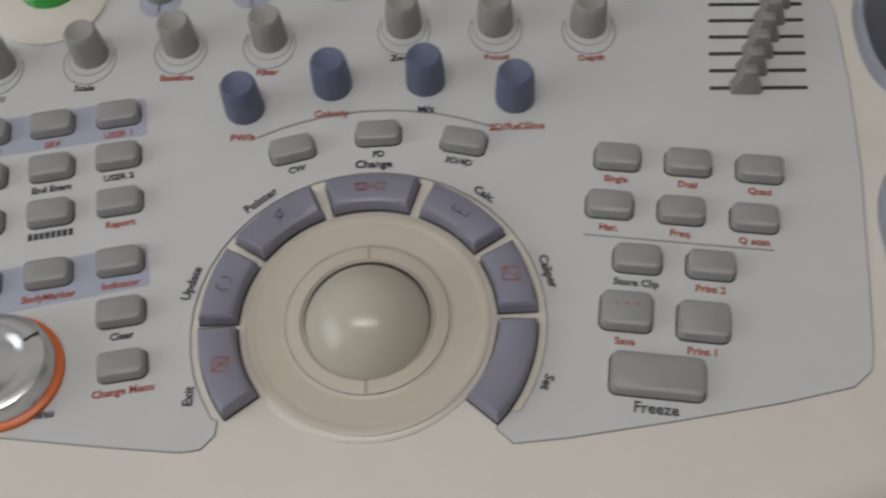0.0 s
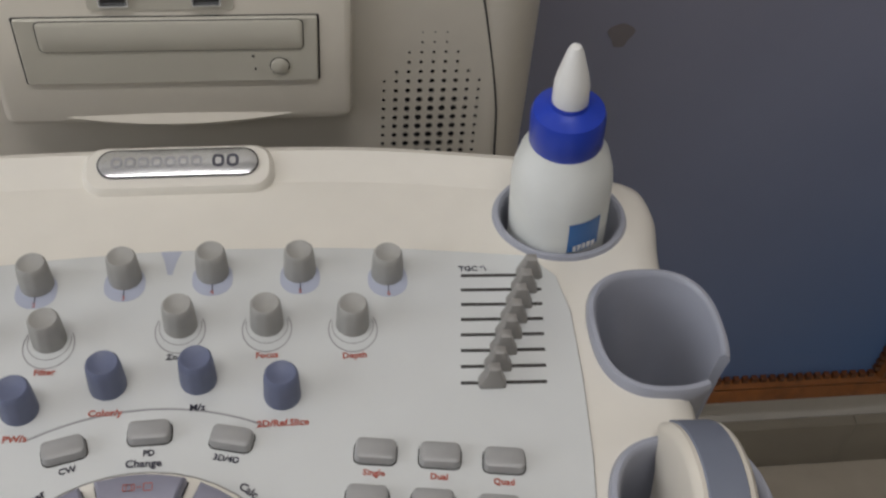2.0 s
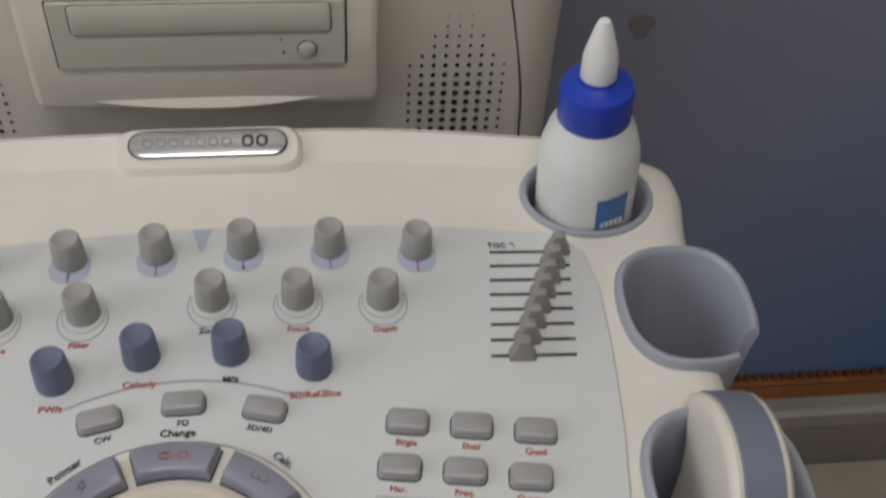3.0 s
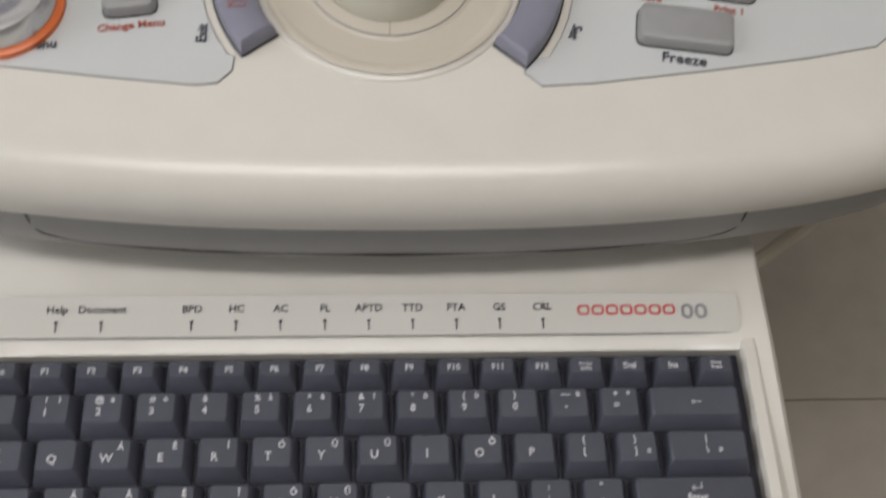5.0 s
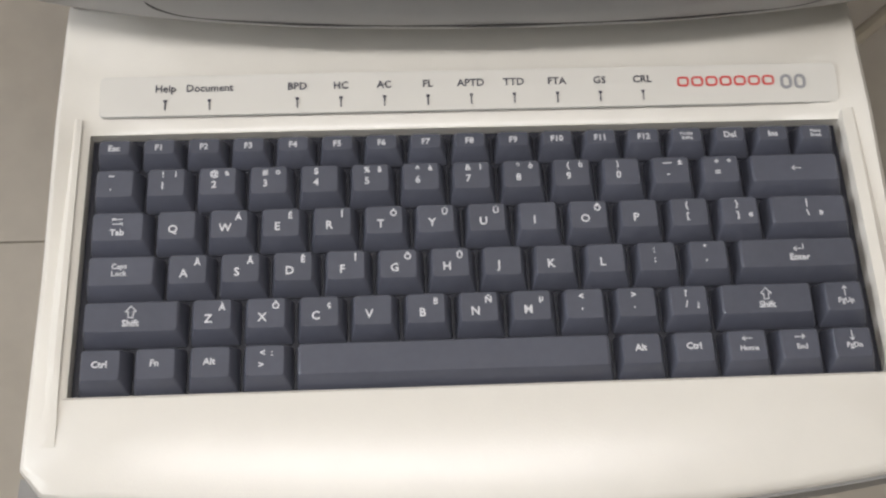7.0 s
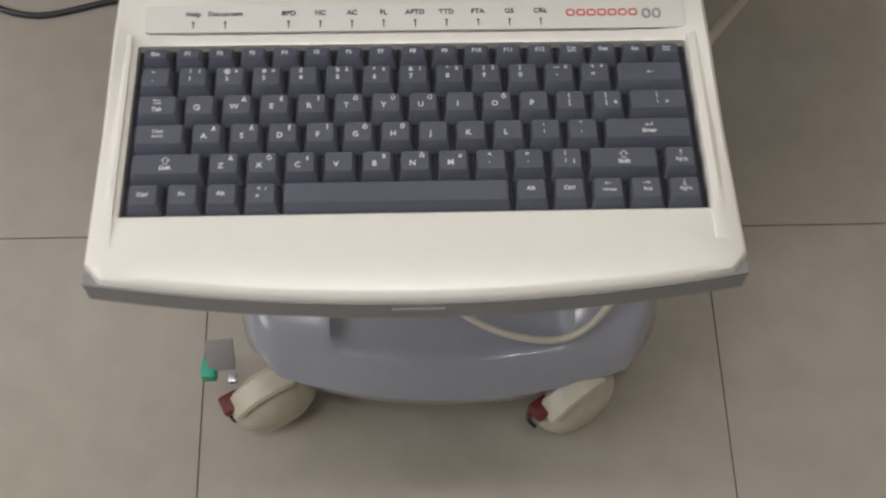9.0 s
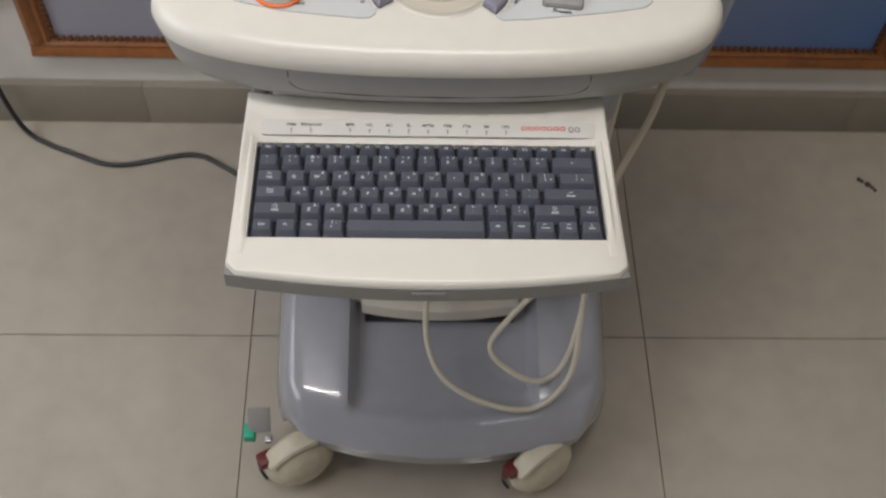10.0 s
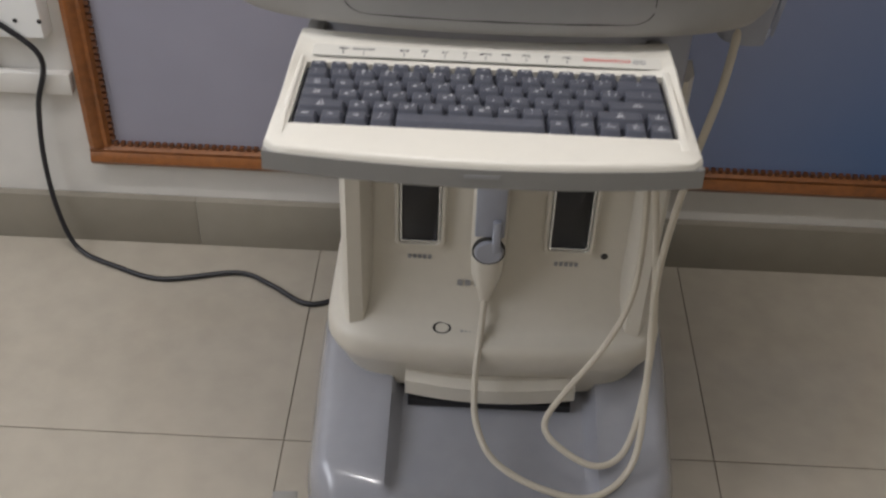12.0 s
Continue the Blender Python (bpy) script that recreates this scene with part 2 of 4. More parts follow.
# left wall with a window opening
ww = join(box(0.12, 3.6, 1.0, 0, (-2.06, WY - 1.8, 0.5)), box(0.12, 3.6, 0.35, 0, (-2.06, WY - 1.8, 2.525)),
          box(0.12, 0.25, 1.35, 0, (-2.06, WY - 0.125, 1.675)), box(0.12, 1.65, 1.35, 0, (-2.06, WY - 2.775, 1.675)))
tagged(part("wall_west", ww, WALL, smooth=False), "plain white painted wall with a window opening", "wall", kind="structure")
win = tagged(new("window_1"), "white framed window letting in daylight", "window", kind="structure")
win.matrix_basis = Matrix.Translation((-2.06, WY - 1.1, 1.0))
for yy in (-0.83, 0.0, 0.83):
    part("window_frame", box(0.06, 0.05, 1.35, 0.004), WHITEPL, win, m=pose(-2.06, WY - 1.1 + yy, 1.675))
for zz in (1.02, 2.33):
    part("window_rail", box(0.06, 1.62, 0.05, 0.004), WHITEPL, win, m=pose(-2.06, WY - 1.1, zz))
for yy in (-0.415, 0.415):
    pane = part("pane", box(0.006, 0.79, 1.26), GLASS, win, m=pose(-2.06, WY - 1.1 + yy, 1.675))
    pane.visible_shadow = False
tagged(part("ceiling", box(4.4, 3.6, 0.1, 0, (0.2, WY - 1.8, 2.75)), CEIL, smooth=False), "plain white ceiling", "ceiling", kind="structure")
batten = thing("ceiling_light", "slim white fluorescent batten fixed to the ceiling", "lamp", (-0.10, -0.15, 2.69))
part("housing", box(1.3, 0.08, 0.04, 0.006), WHITEPL, batten, m=pose(-0.10, -0.15, 2.68))
part("tube", lathe([(0.013, -0.58), (0.013, 0.58)], 16), LAMPM, batten, m=pose(-0.10, -0.15, 2.645, 0, 90, 0))

# skirting
skirt = tagged(new("baseboard"), "grey-brown tiled skirting along the wall", "skirting", kind="structure")
for i in range(8):
    x0 = -2.0 + 0.6 * i - 0.247 + 0.247
    part("tile", box(0.5994, 0.014, 0.092, 0.0003), SKIRT, skirt, m=pose(x0 + 0.053, WY - 0.0075, 0.0462))

# notice board
board = thing("notice_board", "wall board with carved brown frame and faded lilac-blue sheet", "board", (0.09, WY, 0.16))
BX0, BX1, BZ0, BZ1 = -0.602, 0.775, 0.160, 1.30
part("sheet", box(BX1 - BX0 - 0.05, 0.006, BZ1 - BZ0 - 0.05), BOARD, board, m=pose((BX0 + BX1) / 2, WY - 0.004, (BZ0 + BZ1) / 2), smooth=False)


def moulding(length):
    o = [(-0.0175, 0), (0.0175, 0), (0.0175, -0.010), (0.012, -0.016), (0.006, -0.014), (0.0, -0.019), (-0.008, -0.021), (-0.0175, -0.014)]
    return loft([[(x, y, z) for x, y in o] for z in (-length / 2, length / 2)])


for z in (BZ0 + 0.0175, BZ1 - 0.0175):
    s = -1 if z > 0.7 else 1
    part("rail", moulding(BX1 - BX0), WOOD, board, m=pose((BX0 + BX1) / 2, WY - 0.001, z) @ pose(0, 0, 0, 0, 90 * -s, 0))
for x in (BX0 + 0.0175, BX1 - 0.0175):
    s = 1 if x < 0 else -1
    part("stile", moulding(BZ1 - BZ0 - 0.07), WOOD, board, m=pose(x, WY - 0.001, (BZ0 + BZ1) / 2) @ Matrix.Diagonal((s, 1, 1, 1)))
beads = bmesh.new()
for i in range(118):
    bmesh.ops.create_cube(beads, size=1, matrix=Matrix.Translation((BX0 + 0.042 + i * 0.01105, WY - 0.010, BZ0 + 0.0385)) @ Matrix.Diagonal((0.0066, 0.007, 0.0066, 1)))
for s in (BX0 + 0.0385, BX1 - 0.0385):
    for i in range(95):
        bmesh.ops.create_cube(beads, size=1, matrix=Matrix.Translation((s, WY - 0.010, BZ0 + 0.050 + i * 0.01105)) @ Matrix.Diagonal((0.0066, 0.007, 0.0066, 1)))
part("beading", beads, WOODDARK, board, "carved dark beading", kind="stuff", smooth=False)
part("stain", pad([(0.010 * math.cos(a) * (1 + 0.3 * math.sin(3 * a)), 0.012 * math.sin(a)) for a in [i * math.pi / 8 for i in range(16)]], [(0, 0), (0, 0.0006)]),
     material("stain_brown", (0.22, 0.20, 0.215), 0.7), board, "dark torn spot", m=pose(0.336, WY - 0.007, 0.696, 90))

# socket and trunking
sock = thing("wall_socket", "white plastic double wall socket plate", "socket", (-0.70, WY, 0.42))
part("plate", pad(rounded(0.15, 0.09, 0.006), [(0, 0), (0, 0.022), (0.004, 0.028)]), WHITEPL, sock, m=pose(-0.70, WY - 0.001, 0.432, 90))
for dx in (-0.035, 0.0, 0.035):
    part("hole", lathe([(0.0035, 0), (0.0035, 0.0008)], 12), BLACK, sock, m=pose(-0.665 + dx, WY - 0.0292, 0.418, 90))
trunk = thing("cable_trunking", "white plastic cable trunking on the wall", "trunking", (-0.95, WY, 0.30))
part("cover", box(0.72, 0.016, 0.036, 0.002), WALL, trunk, m=pose(-0.97, WY - 0.009, 0.305))
part("riser", box(0.022, 0.012, 0.1, 0.002), WALL, trunk, m=pose(-0.735, WY - 0.007, 0.354))
debris = thing("floor_debris", "small dark crumbs lying on the floor", "debris", (0.773, 0.613, 0))
for dx, dy, r in ((0, 0, 0.006), (-0.008, 0.006, 0.004), (0.006, -0.006, 0.004), (-0.012, 0.010, 0.005), (0.010, -0.012, 0.004)):
    part("crumb", lathe([(r * 0.6, 0), (r, 0.001), (r * 0.5, 0.003)], 7), SPOT, debris, m=pose(0.773 + dx, 0.613 + dy, 0))

cord = thing("power_cord", "black power cord hanging from the socket across the floor", "cable", (-0.66, 0.7, 0))
part("cord", tube([(-0.700, WY - 0.034, 0.425), (-0.640, WY - 0.03, 0.36), (-0.665, WY - 0.02, 0.27), (-0.675, WY - 0.025, 0.17), (-0.668, WY - 0.035, 0.07),
                   (-0.640, 0.690, 0.010), (-0.566, 0.655, 0.005), (-0.488, 0.632, 0.005), (-0.373, 0.656, 0.005), (-0.313, 0.630, 0.005), (-0.252, 0.590, 0.005), (-0.20, 0.604, 0.006), (-0.12, 0.62, 0.03)], 0.0042), CORD, cord)

# ---- the machine ----
CX = 0.009
PZ = 0.8126
machine = thing("ultrasound_machine", "cream and lilac-grey ultrasound trolley with a control console", "ultrasound machine", (CX + 0.02, 0.35, 0))

half = [(0.0, 0.1285), (0.075, 0.1305), (0.145, 0.1380), (0.195, 0.1500), (0.226, 0.1655), (0.241, 0.184), (0.247, 0.205), (0.249, 0.26), (0.252, 0.33), (0.256, 0.40),
        (0.2610, 0.435), (0.2535, 0.4565), (0.224, 0.469), (0.174, 0.478), (0.10, 0.487), (0.0, 0.489)]


def console_outline(grow=0.0):
    """Smooth closed outline of the console, anticlockwise."""
    pts = [Vector((x, y)) for x, y in half] + [Vector((-x, y)) for x, y in half[-2:0:-1]]
    n, out = len(pts), []
    for i in range(n):
        a, b, c, d = pts[i - 1], pts[i], pts[(i + 1) % n], pts[(i + 2) % n]
        for k in range(4):
            t = k / 4
            p = 0.5 * ((2 * b) + (c - a) * t + (2 * a - 5 * b + 4 * c - d) * t * t + (3 * b - a - 3 * c + d) * t ** 3)
            out.append((p.x + CX, p.y))
    return inset(out, -grow)


co = console_outline()
CUPS = ((0.2470, 0.349, 0.0335, 0.0378, 2.6), (0.2400, 0.2475, 0.0362, 0.0430, 2.6), (-0.2150, 0.2475, 0.0362, 0.0430, 2.6), (-0.2200, 0.349, 0.0335, 0.0378, 2.6), (0.2135, 0.4290, 0.0362, 0.0318, 2.0))


def pierced(ob, cups):
    """Takes the holder openings out of a solid part."""
    cutters = []
    for cx, cy, rx, ry, sq in cups:
        ring = []
        for i in range(48):
            c, q = math.cos(2 * math.pi * i / 48), math.sin(2 * math.pi * i / 48)
            k = (abs(c) ** sq + abs(q) ** sq) ** (-1 / sq)
            ring.append((cx + (rx - 0.002) * k * c, cy + (ry - 0.002) * k * q))
        bm = loft([[(x, y, z) for x, y in ring] for z in (PZ - 0.15, PZ + 0.03)])
        bmesh.ops.recalc_face_normals(bm, faces=bm.faces)
        me = bpy.data.meshes.new("cutter")
        bm.to_mesh(me)
        bm.free()
        cut = new("cutter", me)
        cutters.append(cut)
        mod = ob.modifiers.new("cut", "BOOLEAN")
        mod.operation, mod.object, mod.solver = "DIFFERENCE", cut, "EXACT"
    bpy.context.view_layer.update()
    done = bpy.data.meshes.new_from_object(ob.evaluated_get(bpy.context.evaluated_depsgraph_get()))
    ob.modifiers.clear()
    ob.data = done
    for cut in cutters:
        me = cut.data
        bpy.data.objects.remove(cut)
        bpy.data.meshes.remove(me)
    return ob

shell = pierced(part("console_shell", pad(co, [(0.006, PZ - 0.026), (0.001, PZ - 0.024), (0, PZ - 0.019), (0.0015, PZ - 0.011), (0.005, PZ - 0.0048), (0.010, PZ - 0.0016), (0.017, PZ)]), IVORY, machine, "ivory console top with rounded edges"), CUPS)
bowl = [[(CX + (x - CX) * (1 - d / 0.255), 0.308 + (y - 0.308) * (1 - d / 0.182), PZ - down) for x, y in co]
        for d, down in ((0.100, 0.087), (0.050, 0.0795), (0.024, 0.0755), (0.014, 0.070), (0.007, 0.058), (0.004, 0.041), (0.005, 0.0255))]
pierced(part("under_shell", loft(bowl), UNDER, machine, "grey underside of the console"), CUPS[:4])
part("drawer_body", box(0.300, 0.150, 0.060, 0.012), UNDER, machine, "grey keyboard drawer housing", m=pose(CX - 0.006, 0.285, 0.722))


def bowl_point(x, down):
    """A point on the front of the underside, x from the middle, down from the top."""
    fr = [(a, b) for a, b in half[:6]]
    y = next(b0 + (b1 - b0) * (abs(x) - a0) / (a1 - a0) for (a0, b0), (a1, b1) in zip(fr, fr[1:]) if abs(x) <= a1)
    ins = 0.0045 if down < 0.041 else 0.004 + 0.003 * (down - 0.041) / 0.017
    return (CX + x, y + ins - 0.0002, PZ - down)


lip = [bowl_point(-0.128, 0.030), bowl_point(-0.127, 0.044), bowl_point(-0.120, 0.052)] + [bowl_point(-0.11 + 0.022 * i, 0.0545) for i in range(11)]
lip += [bowl_point(0.120, 0.052), bowl_point(0.127, 0.044), bowl_point(0.128, 0.030)]
part("drawer_joint", tube(lip, 0.0007, 6), SLOT, machine, "thin dark joint of the drawer front")
part("neck", pad(rounded(0.335, 0.26, 0.03), [(0.02, 0.0), (0.0, 0.03), (0, 0.13)]), LILAC, machine, "grey neck below the console", m=pose(CX + 0.012, 0.32, 0.625))

# film overlay with a bay round the track ball
RC = Vector((0.0080, 0.2222))
right_edge = [(0.0605, 0.1728), (0.0785, 0.1742), (0.1185, 0.1795), (0.155, 0.1850), (0.182, 0.1905), (0.189, 0.1965), (0.1915, 0.206), (0.197, 0.244), (0.2025, 0.283), (0.206, 0.325),
              (0.2075, 0.365), (0.204, 0.388), (0.192, 0.402), (0.134, 0.4094), (0.088, 0.4125), (0.040, 0.4140)]
left_edge = [(-0.0014, 0.4136), (-0.042, 0.4110), (-0.090, 0.4065), (-0.135, 0.4000), (-0.176, 0.389), (-0.187, 0.375), (-0.189, 0.352), (-0.186, 0.31), (-0.1815, 0.265),
             (-0.176, 0.206), (-0.172, 0.196), (-0.162, 0.190), (-0.124, 0.1800), (-0.082, 0.1750), (-0.0575, 0.1726), (-0.0505, 0.1735), (-0.0460, 0.1785), (-0.0455, 0.184)]
bay = [(RC.x + 0.0672 * math.cos(radians(a)), RC.y + 0.0672 * math.sin(radians(a))) for a in range(214, -35, -8)]
ov = right_edge + left_edge + bay + [(0.0545, 0.1845), (0.0550, 0.1780)]


def flat(outline, z0, z1):
    bm = bmesh.new()
    lo = [bm.verts.new((x, y, z0)) for x, y in outline]
    hi = [bm.verts.new((x, y, z1)) for x, y in outline]
    bm.faces.new(hi)
    n = len(outline)
    for i in range(n):
        bm.faces.new((lo[i], lo[(i + 1) % n], hi[(i + 1) % n], hi[i]))
    return bm


part("groove", flat(inset(ov, -0.0005), PZ - 0.001, PZ + 0.0001), TAUPE, machine, "fine dark joint", smooth=False)
part("overlay", flat(ov, PZ - 0.001, PZ + 0.0006), OVERLAY, machine, "glossy pale grey film overlay", smooth=False)
OZ = PZ + 0.0006


def on_panel(x, y, h=0.0, turn=0.0):
    return pose(x, y, OZ + h, 0, 0, turn)


# printed strips under two rows of buttons
for (xa, ya), (xb, yb) in (((-0.167, 0.3115), (-0.0885, 0.3225)), ((-0.1575, 0.2355), (-0.0785, 0.2505))):
    ang = math.degrees(math.atan2(yb - ya, xb - xa))
    part("printed_strip", pad(rounded(math.hypot(xb - xa, yb - ya), 0.0195, 0.002, 3), [(0, 0), (0, 0.00015)]), STRIP, machine, "pale blue printed strip", m=on_panel((xa + xb) / 2, (ya + yb) / 2 - 0.0005, 0, ang))

B_STD = (0.0182, 0.0112)


def button(x, y, word, ink, size=B_STD, turn=0.0, h=0.0052, tsize=0.0046, drop=None, label_turn=None):
    o = rounded(size[0], size[1], 0.0028, 3)
    part("seat", pad(inset(o, -0.0005), [(0, 0), (0, 0.0003)]), SLOT, machine, m=on_panel(x, y, 0, turn))
    b = part("button", pad(o, [(0, 0), (0.0002, h * 0.62), (0.0007, h * 0.88), (0.0018, h)]), GREY, machine, m=on_panel(x, y, 0.0001, turn))
    if word:
        d = drop if drop is not None else size[1] / 2 + 0.0042
        t = label_turn if label_turn is not None else turn
        a = radians(t)
        text(word, tsize, pose(x + d * math.sin(a), y - d * math.cos(a), OZ + 0.0003, 0, 0, t), ink, b, bold=0.0001)
    return b


RT = -8.0
for (x, y), w, ink in zip(((0.1072, 0.2915), (0.1350, 0.2876), (0.1627, 0.2831), (0.1021, 0.2691), (0.1296, 0.2652), (0.1571, 0.2605), (0.1105, 0.2442), (0.1378, 0.2404)),
                          ("Single", "Dual", "Quad", "Har.", "Freq.", "Q scan", "Store Clip", "Print 2"), (INKRED, INKRED, INKRED, INKRED, INKRED, INKRED, INKBLACK, INKRED)):
    button(x, y, w, ink, turn=RT)
sv = button(0.1042, 0.2221, "Save", INKRED, (0.0192, 0.0152), RT)
button(0.1320, 0.2169, "Print 1", INKRED, (0.0192, 0.0152), RT)
button(0.1129, 0.1958, "Freeze", INKBLACK, (0.034, 0.0160), RT, tsize=0.0066)
for k in (-1, 0, 1):
    part("dot", lathe([(0.0005, 0), (0.0005, 0.0003)], 8), INKRED, sv, m=pose(0.1042 + 0.004 * k, 0.2235 - 0.0005 * k, OZ + 0.0053))
part("printed_line", box(0.0725, 0.0006, 0.0002), INKGREY, machine, m=on_panel(0.1269, 0.2518, 0.0001, RT))
for (x, y), w in zip(((-0.1004, 0.3226), (-0.0974, 0.3009), (-0.0937, 0.2784), (-0.0896, 0.2506), (-0.0862, 0.2284), (-0.0826, 0.2061)), ("USER 1", "USER 2", "Report", "Indicator", "Clear", "Change Menu")):
    button(x, y, w, INKRED if w in ("USER 1", "Report", "Indicator", "Change Menu") else INKBLACK, turn=8)
for (x, y), w in zip(((-0.1279, 0.3185), (-0.1245, 0.2962), (-0.1212, 0.2741), (-0.1172, 0.2461)), ("SRV", "End Exam", "", "BodyMarker")):
    b = button(x, y, w, INKRED if w in ("SRV", "BodyMarker") else INKBLACK, turn=8)
    if not w:
        part("label", bars(8, 0.0185, 0.0030), INKBLACK, b, m=pose(x + 0.0013, y - 0.0095, OZ + 0.0002, 0, 0, 8))
for x, y in ((-0.1550, 0.3147), (-0.1518, 0.2922), (-0.1488, 0.2700), (-0.1446, 0.2417)):
    b = button(x, y, "", INKBLACK, turn=8)
    part("label", box(0.012, 0.0028, 0.0002), INKGREY, b, m=pose(x + 0.0013, y - 0.0095, OZ + 0.0001, 0, 0, 8))
button(-0.0250, 0.3010, "CW", INKBLACK, (0.0185, 0.0105), 14)
button(0.0103, 0.3075, "PD", INKBLACK, (0.0185, 0.0105), 1)
button(0.0455, 0.3022, "3D/4D", INKBLACK, (0.0185, 0.0105), -14)
arc = [(0.010 + 0.112 * math.cos(radians(a)), 0.2090 + 0.112 * math.sin(radians(a))) for a in range(118, 61, -3)]
arc += [(0.010 + 0.1110 * math.cos(radians(a)), 0.2090 + 0.1110 * math.sin(radians(a))) for a in range(62, 119, 3)]
part("printed_arc", flat(arc[::-1], OZ, OZ + 0.00015), INKGREY, machine, smooth=False)

# track ball, dish and ring keys
part("ring_bezel", lathe([(0.0484, PZ - 0.001), (0.0482, PZ + 0.0004), (0.0474, PZ + 0.0010), (0.0455, PZ + 0.0014)], 64, RC.x, RC.y), IVORY, machine)
part("dish", loft([circle(r, PZ + z, 64, RC.x, RC.y) for r, z in ((0.0462, 0.0022), (0.0450, 0.0028), (0.043, 0.0024), (0.036, 0.0008), (0.0315, 0.0026), (0.0305, 0.0030), (0.0255, 0.0032), (0.0240, 0.0016))]), DISH, machine, "beige dish round the ball")
part("dish_joint", loft([circle(0.0312, PZ + 0.0026, 64, RC.x, RC.y), circle(0.0307, PZ + 0.0032, 64, RC.x, RC.y)], False, False), TAUPE, machine)
part("ball_gap", lathe([(0.0238, PZ + 0.001), (0.0238, PZ + 0.0034)], 48, RC.x, RC.y), SLOT, machine)
part("track_ball", loft([circle(0.0252 * math.cos(radians(a)), 0.0252 * math.sin(radians(a)), 48) for a in range(0, 90, 6)] + [circle(0.0004, 0.0252, 48)]), BALL, machine, "smooth olive-cream track ball", m=pose(RC.x, RC.y - 0.001, PZ - 0.0062))
for a in (90, 270):
    part("notch", box(0.0003, 0.006, 0.0003), TAUPE, machine, m=pose(RC.x + 0.028 * math.cos(radians(a)), RC.y + 0.028 * math.sin(radians(a)), PZ + 0.0034))


def sector(a0, a1, r0, r1, n=8):
    out = [(r1 * math.cos(radians(a0 + (a1 - a0) * i / n)), r1 * math.sin(radians(a0 + (a1 - a0) * i / n))) for i in range(n + 1)]
    return out + [(r0 * math.cos(radians(a1 + (a0 - a1) * i / n)), r0 * math.sin(radians(a1 + (a0 - a1) * i / n))) for i in range(n + 1)]


for a0, a1, w in ((183, 217, "Exit"), (150.5, 180, "Update"), (112, 146, "Pointer"), (72, 107, "Change"), (34, 66.5, "Calc."), (1.5, 29, "Caliper"), (-42, -3, "Set")):
    o = sector(a0, a1, 0.0490, 0.0634)
    key = part("ring_key", pad(o, [(0, 0), (0.0002, 0.0040), (0.0008, 0.0056), (0.0022, 0.0064)]), KEYLILAC, machine, "lilac-grey curved key", m=pose(RC.x, RC.y, PZ + 0.0006))
    part("seat", pad(inset(o, -0.0006), [(0, 0), (0, 0.0004)]), SLOT, machine, m=pose(RC.x, RC.y, PZ + 0.0006))
    am = radians((a0 + a1) / 2)
    turn = math.degrees(am) - 90
    if w in ("Exit",):
        am, turn = radians(204), 88
    text(w, 0.0056, pose(RC.x + 0.0708 * math.cos(am), RC.y + 0.0708 * math.sin(am), OZ + 0.0004, 0, 0, turn), INKBLACK, key, bold=0.00012)
    # small printed sign on the key
    if w == "Set":
        continue
    ink = INKRED if w in ("Exit", "Change", "Caliper") else INKBLACK
    km = pose(RC.x + 0.0560 * math.cos(radians((a0 + a1) / 2)), RC.y + 0.0560 * math.sin(radians((a0 + a1) / 2)), PZ + 0.0073, 0, 0, 0 if w != "Calc." else -35)

    def frame_sign(sx, sy, dx=0.0):
        return join(box(sx, 0.0003, 0.0002, 0, (dx, sy / 2, 0)), box(sx, 0.0003, 0.0002, 0, (dx, -sy / 2, 0)), box(0.0003, sy, 0.0002, 0, (dx - sx / 2, 0, 0)), box(0.0003, sy, 0.0002, 0, (dx + sx / 2, 0, 0)))

    def stroke(x0, y0, x1, y1):
        b = box(math.hypot(x1 - x0, y1 - y0), 0.0003, 0.0002)
        bmesh.ops.transform(b, matrix=pose((x0 + x1) / 2, (y0 + y1) / 2, 0, 0, 0, math.degrees(math.atan2(y1 - y0, x1 - x0))), verts=b.verts)
        return b

    if w == "Exit":
        sign = join(frame_sign(0.0058, 0.0058), stroke(-0.0029, -0.0029, 0.0029, 0.0029), stroke(-0.0016, 0.0016, 0.0016, -0.0012))
    elif w == "Caliper":
        sign = join(frame_sign(0.0062, 0.0056), stroke(-0.0031, 0.0028, 0.0031, -0.0028))
    elif w == "Change":
        sign = join(frame_sign(0.0034, 0.0030, -0.0045), frame_sign(0.0034, 0.0030, -0.0033), frame_sign(0.0034, 0.0034, 0.0038), stroke(-0.0008, 0, 0.0012, 0))
    elif w == "Calc.":
        sign = join(stroke(-0.0035, -0.001, 0.0035, -0.001), stroke(-0.0035, -0.001, -0.0035, 0.0016), stroke(0.0035, -0.001, 0.0035, 0.0016), stroke(0, -0.001, 0, 0.0008))
    elif w == "Pointer":
        sign = join(stroke(-0.0016, -0.0005, 0, 0.0034), stroke(0.0016, -0.0005, 0, 0.0034), stroke(-0.0016, -0.0005, 0.0016, -0.0005), stroke(0.0002, -0.0005, 0.0006, -0.003))
    else:
        sign = join(*[stroke(0.0030 * math.cos(radians(q)), 0.0030 * math.sin(radians(q)), 0.0030 * math.cos(radians(q + 30)), 0.0030 * math.sin(radians(q + 30))) for q in (0, 30, 60, 90, 180, 210, 240, 270)])
    part("sign", sign, ink, key, m=km)

# knobs
knob_profile = [(0.0078, 0), (0.0079, 0.0012), (0.0074, 0.0120), (0.0071, 0.0150), (0.0062, 0.0162), (0.0052, 0.0160), (0.0046, 0.0154)]


